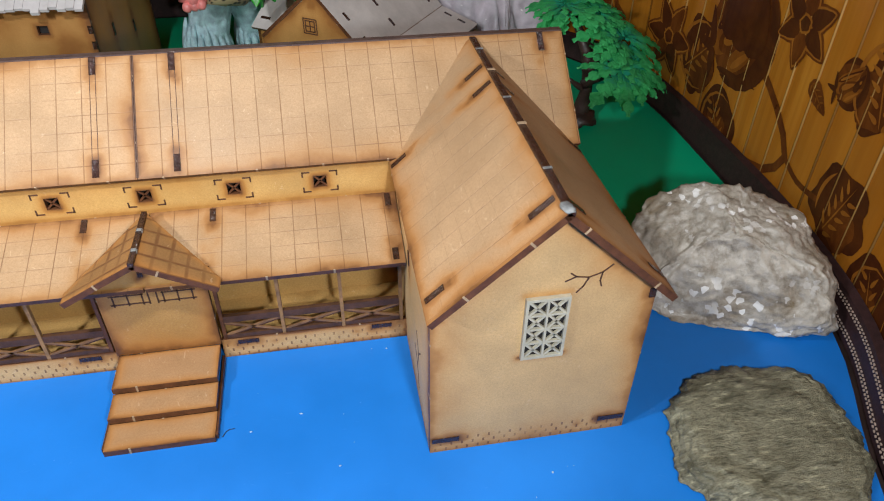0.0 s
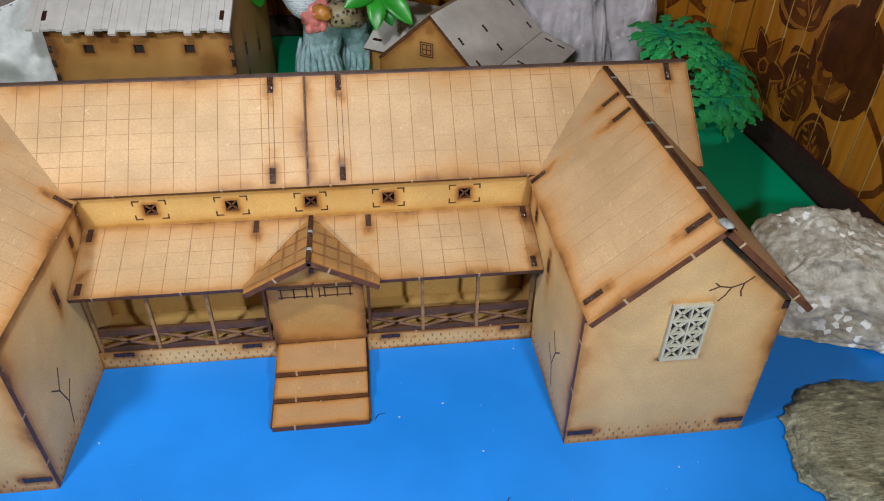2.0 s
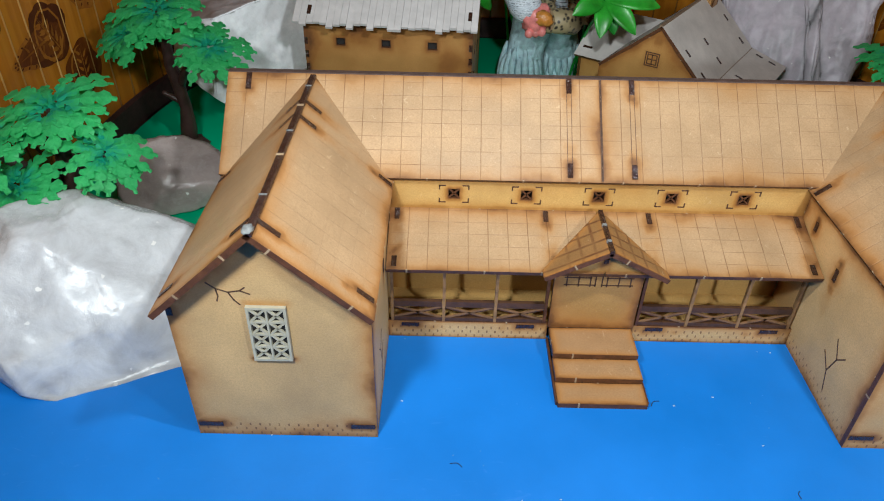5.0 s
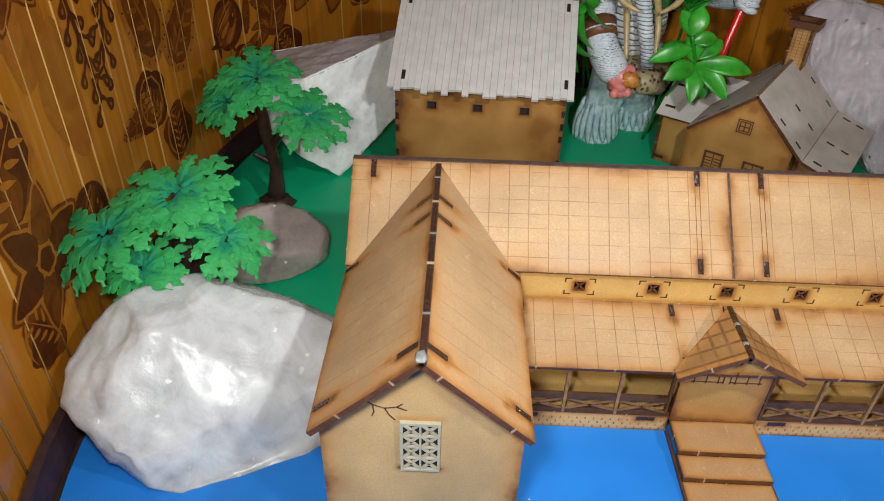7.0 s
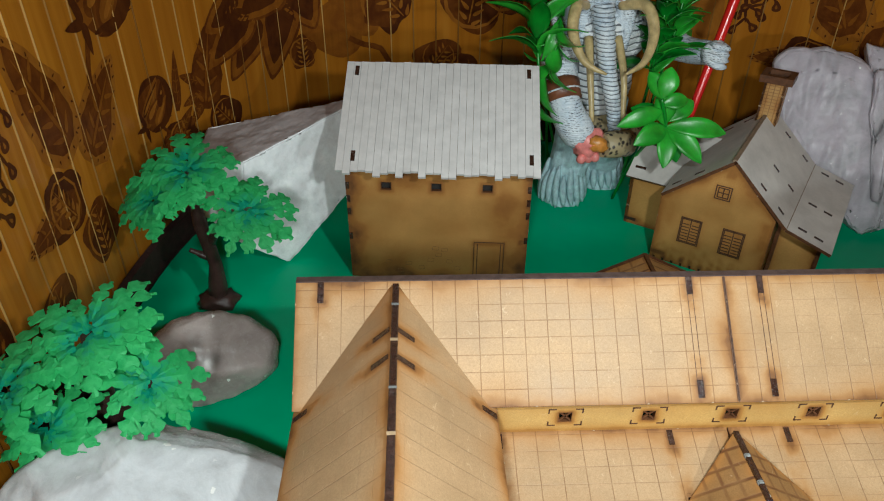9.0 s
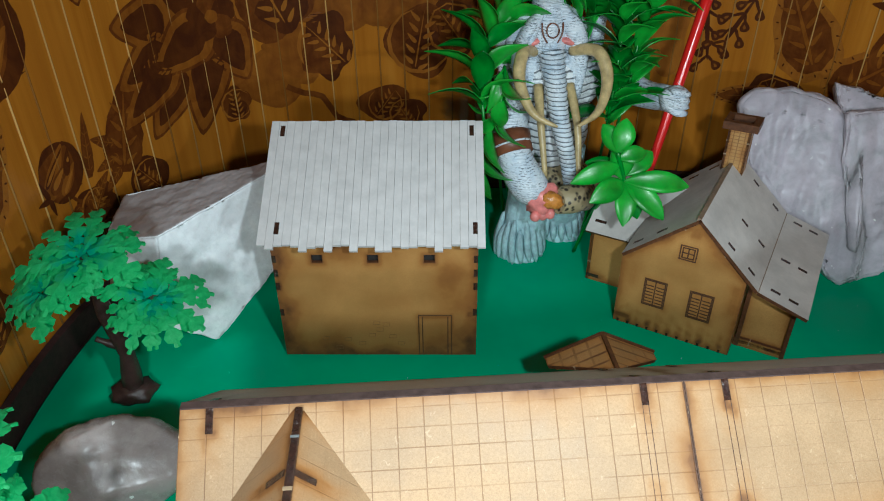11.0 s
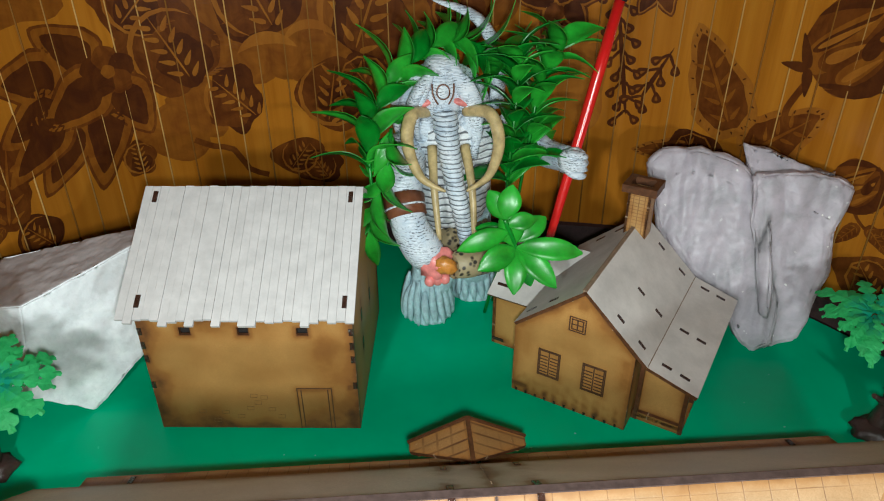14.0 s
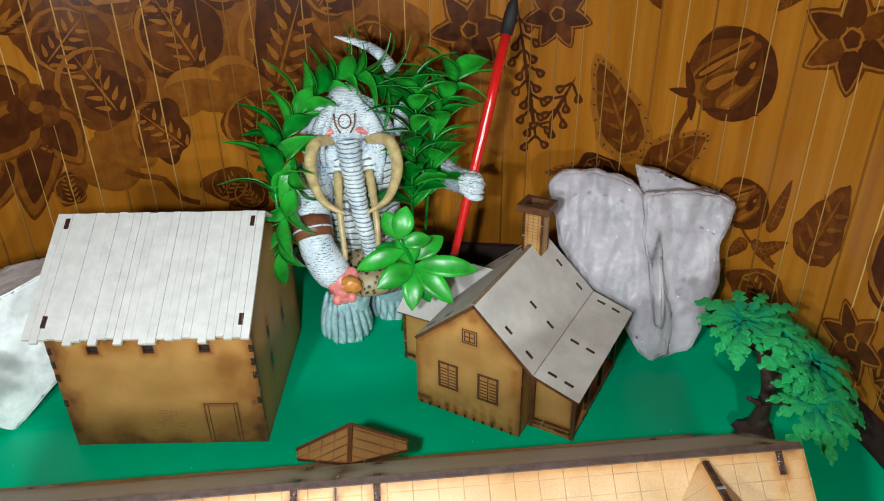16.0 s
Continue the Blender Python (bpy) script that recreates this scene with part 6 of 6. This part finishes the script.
M_STATUE = statue_material("white_statue_paint", 150.0, 6.0, 0.42, True, (0.63, 0.69, 0.76))
M_RINGED = statue_material("ringed_trunk_paint", 92.0, 1.8, 0.30, False, (0.62, 0.68, 0.74))
M_STRIPED = statue_material("striped_body_paint", 52.0, 3.0, 0.26, False, (0.80, 0.82, 0.84))
M_TUSK = plain("tusk_paint", (0.50, 0.38, 0.18), 0.35, 0.3, 160, 0.4)
M_BAND = plain("brown_leather_paint", (0.16, 0.055, 0.025), 0.4, 0.3, 120, 0.4)
M_ROSE = plain("rose_paint", (0.70, 0.22, 0.20), 0.4, 0.3, 120, 0.4)
M_FOOT = plain("blue_grey_paint", (0.53, 0.74, 0.84), 0.42, 0.30, 150, 1.0, 0.003)
M_ORANGE = plain("amber_paint", (0.55, 0.22, 0.04), 0.3, 0.3, 160, 0.5)
spots = Nodes("spotted_cloth_paint", 0.5)
cell = spots.node("ShaderNodeTexVoronoi", 0, {"Vector": spots.coords(), "Scale": 190.0})
spots.put("Base Color", spots.mix(spots.span(cell, 0.25, 0.45), rgb(0.03, 0.025, 0.02), rgb(0.34, 0.27, 0.15)))
spots.bump(spots.noise(200), 0.5, 0.001)
M_CLOTH = spots.mat
bm = bmesh.new()
F = Vector((0.012, 0.500, 0))
# legs, body, shoulders
for pts, r in (([(-0.025, -0.004, 0.0), (-0.024, -0.004, 0.018), (-0.018, 0.0, 0.05), (-0.008, 0.010, 0.10)], [0.0215, 0.0175, 0.020, 0.025]),
               ([(0.022, 0.032, 0.0), (0.022, 0.030, 0.018), (0.018, 0.020, 0.05), (0.008, 0.014, 0.10)], [0.024, 0.018, 0.020, 0.026])):
    c = curve(pts, 14)
    rings = tube_into(bm, [F + p for p in c], [float(np.interp(i / 13 * 3, range(4), r)) for i in range(14)], 40, 4)
    for k, ring in enumerate(rings):
        mid = sum((v.co for v in ring), Vector()) / len(ring)
        for q, v in enumerate(ring):
            v.co = mid + (v.co - mid) * (1 + 0.10 * noise.noise(Vector((math.cos(q / 40 * 6.283) * 4.5, math.sin(q / 40 * 6.283) * 4.5, k * 0.25 + pts[0][0] * 50))) - (0.05 if q % 5 == 0 else 0.0))
# shaggy tufts round the feet
for fx, fy in ((-0.025, -0.004), (0.022, 0.032)):
    for k in range(18):
        a = 2 * math.pi * k / 18
        tuft = curve([(fx + 0.016 * math.cos(a), fy + 0.016 * math.sin(a), 0.040 + 0.006 * math.sin(k * 2.3)), (fx + 0.021 * math.cos(a), fy + 0.021 * math.sin(a), 0.020), (fx + 0.0235 * math.cos(a + 0.1), fy + 0.0235 * math.sin(a + 0.1), 0.0015 + 0.0015 * math.sin(k * 4.1))], 7)
        tube_into(bm, [F + p for p in tuft], [0.0012, 0.0026, 0.0034, 0.0036, 0.0034, 0.0026, 0.0010], 6, 4)
blob_into(bm, F + Vector((-0.004, 0.008, 0.125)), (0.036, 0.032, 0.050), (0, 0, 0), 4, 0.06, 4, 1, 7)
blob_into(bm, F + Vector((-0.004, 0.012, 0.166)), (0.046, 0.030, 0.032), (0, 0, 0), 4, 0.10, 4, 2, 7)
blob_into(bm, F + Vector((0.006, -0.012, 0.080)), (0.038, 0.030, 0.018), (0, 0, 0), 4, 0.22, 5, 7, 5)
# head, brow ornament, trunk, cheeks, ears and tusks
H = F + Vector((-0.011, 0.006, 0.205))
blob_into(bm, H, (0.0190, 0.0245, 0.028), (0, 0, 0), 4, 0.08, 4, 3)
blob_into(bm, H + Vector((0.001, 0.002, 0.022)), (0.015, 0.018, 0.012), (0, 0, 0), 3, 0.10, 4, 3)
tr = curve([(0.001, -0.020, -0.008), (0.003, -0.030, -0.026), (0.007, -0.040, -0.055), (0.014, -0.053, -0.088), (0.018, -0.056, -0.112)], 46)
tube_into(bm, [H + p for p in tr], [(0.0102 - 0.0046 * i / 45) * (1 + (0.07 if i % 3 else -0.05)) for i in range(46)], 16, 6)
for s in (-1, 1):
    tk = curve([(s * 0.015 + 0.003, -0.016, -0.008), (s * 0.030 + 0.005, -0.034, -0.004), (s * 0.035 + 0.006, -0.048, -0.022), (s * 0.026 + 0.006, -0.064, -0.042), (s * 0.008 + 0.006, -0.074, -0.050)], 24)
    tube_into(bm, [H + p for p in tk], [0.0050 * math.sin(0.9 + 2.1 * i / 23) + 0.0002 for i in range(24)], 12, 1)
    tk = curve([(s * 0.013 + 0.004, -0.024, -0.034), (s * 0.015 + 0.006, -0.046, -0.060), (s * 0.014 + 0.008, -0.062, -0.098)], 12)
    tube_into(bm, [H + p for p in tk], [0.0044 - 0.0024 * i / 11 for i in range(12)], 10, 1)
    blob_into(bm, H + Vector((s * 0.014, -0.0175, 0.0005)), (0.0075, 0.0055, 0.0030), (0, s * 18, 0), 3, 0.1, 4, 3, 3)
    blob_into(bm, H + Vector((s * 0.015 + 0.002, -0.012, -0.030)), (0.0095, 0.0075, 0.017), (0, 0, 0), 3, 0.15, 5, 6 + s)
    # locks of the mane, falling from the crown to the shoulder
    for k, (out, low, back) in enumerate(((0.022, -0.030, -0.010), (0.030, -0.040, -0.002), (0.036, -0.034, 0.008), (0.027, -0.046, -0.012))):
        lock = curve([(s * 0.006, 0.000 + back * 0.4, 0.027 - 0.002 * k), (s * out * 0.66, -0.006 + back, 0.012), (s * out, -0.004 + back, -0.012), (s * (out - 0.002), -0.010 + back, low)], 12)
        tube_into(bm, [H + p for p in lock], [0.0030 + 0.0050 * math.sin(math.pi * min(1.0, 0.12 + i / 12)) for i in range(12)], 10, 0, 0.6)
    mark = curve([(s * 0.0085, -0.0205, 0.016), (s * 0.0078, -0.0238, 0.008), (s * 0.0040, -0.0248, 0.001)], 6)
    tube_into(bm, [H + p for p in mark], 0.0007, 5, 2)
ring = [H + Vector((0.0050 * math.cos(a), -0.0238 + 0.0022 * math.sin(a), 0.0105 + 0.0052 * math.sin(a))) for a in (2 * math.pi * i / 16 for i in range(17))]
tube_into(bm, ring, 0.0006, 6, 2)
# arm that reaches down, with its band and fist
arm = curve([(-0.040, 0.004, 0.166), (-0.045, -0.028, 0.142), (-0.040, -0.050, 0.116), (-0.024, -0.060, 0.090)], 13)
tube_into(bm, [F + p for p in arm], [0.017, 0.018, 0.0185, 0.018, 0.0165, 0.0155, 0.0150, 0.0145, 0.0150, 0.0155, 0.016, 0.015, 0.012], 18)
tube_into(bm, [F + arm[5], F + arm[6], F + arm[7]], [0.0174, 0.0168, 0.0164], 20, 2)
tube_into(bm, [F + arm[6], F + arm[6].lerp(arm[7], 0.18)], [0.0172, 0.0170], 20, 0)
blob_into(bm, F + Vector((-0.020, -0.063, 0.089)), (0.014, 0.012, 0.015), (0, 0, 0), 3, 0.3, 5, 9, 3)
blob_into(bm, F + Vector((-0.013, -0.072, 0.092)), (0.0095, 0.0060, 0.0070), (0, 25, 0), 3, 0.3, 5, 4, 8)
for k in range(3):
    blob_into(bm, F + Vector((-0.026 + 0.006 * k, -0.070, 0.077 + 0.001 * k)), (0.0045, 0.0045, 0.0050), (0, 0, 0), 2, 0.1, 4, k, 3)
tube_into(bm, [F + Vector((-0.008, -0.066, 0.088)), F + Vector((0.006, -0.058, 0.086)), F + Vector((0.020, -0.048, 0.082))], [0.0105, 0.0130, 0.0125], 14, 5)
# arm that holds the brush
arm = curve([(0.044, 0.014, 0.172), (0.066, 0.022, 0.156), (0.082, 0.004, 0.152), (0.092, -0.024, 0.159)], 10)
tube_into(bm, [F + p for p in arm], [0.017, 0.017, 0.016, 0.015, 0.014, 0.013, 0.012, 0.0115, 0.011, 0.010], 14)
blob_into(bm, F + Vector((0.092, -0.031, 0.160)), (0.0120, 0.0110, 0.0120), (0, 0, 0), 3, 0.2, 5, 12)
for k in range(4):
    blob_into(bm, F + Vector((0.0935, -0.0385, 0.1685 - 0.0055 * k)), (0.0092, 0.0055, 0.0034), (0, 12, 0), 2, 0.2, 5, k)
# curved horn behind the head
hn = curve([(0.036, 0.018, 0.190), (0.036, 0.024, 0.232), (0.018, 0.026, 0.262), (-0.016, 0.022, 0.276)], 12)
tube_into(bm, [F + p for p in hn], [0.0085, 0.0085, 0.0084, 0.0082, 0.0078, 0.0072, 0.0066, 0.0058, 0.0048, 0.0036, 0.0022, 0.0008], 10, 0, 0.6)
statue = tagged(part("statue", bm, [M_STATUE, M_TUSK, M_BAND, M_ROSE, M_FOOT, M_CLOTH, M_RINGED, M_STRIPED, M_ORANGE]), "white painted statue with trunk and golden tusks", "statue")

brush = thing("paint_brush", (0.102, 0.470, 0.150), "red-handled paint brush with black bristles", "brush")
axis = Vector((0.131 - 0.088, 0.485 - 0.450, 0.266 - 0.104)).normalized()
M_RED = plain("red_lacquer", (0.60, 0.012, 0.012), 0.2, 0.12, 40, 0.05, 0.0002, 0.6)
M_BRISTLE = plain("black_bristle", (0.012, 0.011, 0.011), 0.6, 0.4, 900, 0.8)
bm = bmesh.new()
tube_into(bm, [axis * s for s in (-0.060, -0.04, 0.0, 0.08, 0.135)], [0.0034, 0.0036, 0.0042, 0.0046, 0.0042], 14)
part("handle", bm, M_RED, brush)
bm = bmesh.new()
tube_into(bm, [axis * s for s in (0.135, 0.150, 0.158, 0.168)], [0.0052, 0.0056, 0.0045, 0.0012], 14)
part("bristles", bm, M_BRISTLE, brush)

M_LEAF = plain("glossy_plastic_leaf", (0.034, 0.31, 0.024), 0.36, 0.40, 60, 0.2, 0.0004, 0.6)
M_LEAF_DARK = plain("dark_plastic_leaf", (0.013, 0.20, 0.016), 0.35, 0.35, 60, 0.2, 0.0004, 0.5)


def leaf_into(bm, root, way, up, l, w, droop=0.3, cup=0.25, blunt=False):
    """One broad leaf with a folded midrib and real thickness."""
    root, way, up = Vector(root), Vector(way).normalized(), Vector(up)
    across = way.cross(up).normalized()
    up = across.cross(way)
    n = 9 if blunt else 7
    rows = []
    for j in range(n + 1):
        f = j / n
        h = w / 2 * max(0.04, (1 - (2 * f ** 1.1 - 1) ** 2)) ** 0.8 if blunt else w / 2 * math.sin(math.pi * (0.06 + 0.94 * f) ** 0.85) if j < n else 0.0003
        p = root + way * l * f + up * (0.12 * l * math.sin(f * 2.6) - droop * l * f * f)
        rows.append([[bm.verts.new(p + across * s * h + up * (cup * h * abs(s) - t)) for s in (-1, -0.5, 0, 0.5, 1)] for t in (0.0, 0.0007)])
    for a, b in zip(rows, rows[1:]):
        for k in range(4):
            for layer, flip in ((0, False), (1, True)):
                q = (a[layer][k], a[layer][k + 1], b[layer][k + 1], b[layer][k])
                f = bm.faces.new(q[::-1] if flip else q)
                f.smooth = True
        for k in (0, 4):
            bm.faces.new((a[0][k], a[1][k], b[1][k], b[0][k]))


def plant(label, place, stems, seed, start=0.0):
    ob = thing("plastic_plant", place, label, "plant", "plastic plants")
    g = random.Random(seed)
    for pts, count, l, w, dark in stems:
        c = curve(pts, 14)
        bm = bmesh.new()
        tube_into(bm, c, 0.0014, 6)
        stem = part("stem", bm, M_LEAF_DARK, ob)
        for i in range(count):
            f = start + (1 - start) * (i + 0.6) / count
            k = min(int(f * 13), 12)
            p = c[k].lerp(c[k + 1], f * 13 - k)
            way = (c[k + 1] - c[k]).normalized()
            a = i * 2.4 + g.uniform(-0.4, 0.4)
            side = way.orthogonal().normalized()
            side = side * math.cos(a) + way.cross(side) * math.sin(a)
            bm = bmesh.new()
            leaf_into(bm, p, side * 0.9 + way * g.uniform(0.35, 0.8), way, l * g.uniform(0.8, 1.2), w * g.uniform(0.8, 1.15), g.uniform(0.1, 0.45))
            part("leaf", bm, M_LEAF_DARK if dark and g.random() < dark else M_LEAF, stem)
    return ob


plant("glossy green plastic plant arching over the statue", (0, 0, 0),
      [([(-0.006, 0.545, 0.0), (-0.026, 0.530, 0.07), (-0.048, 0.458, 0.122), (-0.058, 0.450, 0.165), (-0.050, 0.490, 0.205), (-0.016, 0.516, 0.238), (0.018, 0.522, 0.246), (0.046, 0.516, 0.228)], 62, 0.042, 0.0165, 0.30),
       ([(-0.020, 0.540, 0.0), (-0.040, 0.500, 0.14), (-0.040, 0.458, 0.196), (-0.044, 0.448, 0.168), (-0.056, 0.448, 0.138), (-0.060, 0.448, 0.110)], 20, 0.034, 0.0135, 0.2)], 2, 0.42)
plant("bushy green plastic plant beside the statue", (0, 0, 0),
      [([(0.066, 0.520, 0.0), (0.066, 0.500, 0.10), (0.071, 0.490, 0.164), (0.080, 0.500, 0.215), (0.094, 0.508, 0.242)], 30, 0.046, 0.0185, 0.35),
       ([(0.050, 0.510, 0.0), (0.054, 0.490, 0.10), (0.054, 0.478, 0.155), (0.060, 0.490, 0.215), (0.058, 0.495, 0.238)], 32, 0.040, 0.0205, 0.55)], 5, 0.40)
rosette = thing("plastic_plant", (0, 0, 0), "rosette of broad glossy green plastic leaves", "plant", "plastic plants")
bm = bmesh.new()
tube_into(bm, curve([(0.040, 0.492, 0.0), (0.046, 0.465, 0.06), (0.051, 0.425, 0.104), (0.051, 0.413, 0.116), (0.040, 0.405, 0.144)], 16), 0.0016, 8)
stem = part("stem", bm, M_LEAF_DARK, rosette)
TOWARD = Vector((0.0, -0.80, 0.60))
UPWARD = Vector((0.0, 0.60, 0.80))
for root, turn, l, w, lean, droop in (((0.051, 0.412, 0.116), -8, 0.058, 0.019, 0.25, 0.25), ((0.051, 0.412, 0.115), -48, 0.048, 0.019, 0.3, 0.3), ((0.050, 0.412, 0.115), -95, 0.040, 0.019, 0.3, 0.3), ((0.050, 0.412, 0.116), -150, 0.040, 0.020, 0.35, 0.2),
                                      ((0.049, 0.411, 0.118), 105, 0.036, 0.022, 0.55, 0.1), ((0.050, 0.414, 0.120), 35, 0.036, 0.018, 0.1, 0.2), ((0.040, 0.405, 0.144), 75, 0.030, 0.019, 0.4, 0.15), ((0.040, 0.405, 0.144), 118, 0.028, 0.018, 0.3, 0.15),
                                      ((0.044, 0.408, 0.132), 198, 0.046, 0.017, 0.2, 0.3), ((0.042, 0.407, 0.138), 10, 0.026, 0.015, 0.2, 0.3), ((0.048, 0.411, 0.124), 160, 0.034, 0.016, 0.0, 0.2), ((0.052, 0.414, 0.112), -70, 0.034, 0.016, 0.0, 0.2)):
    a = radians(turn)
    bm = bmesh.new()
    leaf_into(bm, root, X * math.cos(a) + UPWARD * math.sin(a) + TOWARD * lean, TOWARD, l * 0.86, w * 0.92, droop, 0.25, True)
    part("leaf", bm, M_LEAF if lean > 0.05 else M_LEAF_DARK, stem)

# pale crumbs and short hairs lying on the foam sheets
M_CRUMB = plain("pale_crumb", (0.42, 0.52, 0.66), 0.6, 0.15, 400, 0.3)
M_HAIR = plain("dark_hair", (0.02, 0.03, 0.06), 0.6, 0.2, 400, 0.2)
for label, count, x0, x1, y0, y1, seed in (("scattered white crumbs on the blue sheet", 70, -0.24, 0.26, -0.20, 0.078, 8), ("scattered white crumbs on the green sheet", 22, -0.20, 0.27, 0.285, 0.46, 9)):
    g = random.Random(seed)
    bm = bmesh.new()
    for i in range(count):
        r = g.choice((0.00016, 0.0002, 0.00026, 0.0005))
        blob_into(bm, (g.uniform(x0, x1), g.uniform(y0, y1), r * 0.3), (r * g.uniform(1.0, 2.4), r, r * 0.6), (0, 0, g.uniform(0, 180)), 1, 0.3, 3, i)
    tagged(part("crumbs", bm, M_CRUMB), label, "crumbs", kind="stuff")
g = random.Random(3)
bm = bmesh.new()
for i in range(7):
    p, a, l = Vector((g.uniform(-0.15, 0.14), g.uniform(-0.10, 0.05), 0.0003)), g.uniform(0, 6.28), g.uniform(0.004, 0.008)
    tube_into(bm, curve([p, p + Vector((math.cos(a), math.sin(a), 0)) * l * 0.5, p + Vector((math.cos(a + 0.5), math.sin(a + 0.5), 0)) * l], 6), 0.00022, 5)
tagged(part("hairs", bm, M_HAIR), "short dark hairs on the blue sheet", "hairs", kind="stuff")
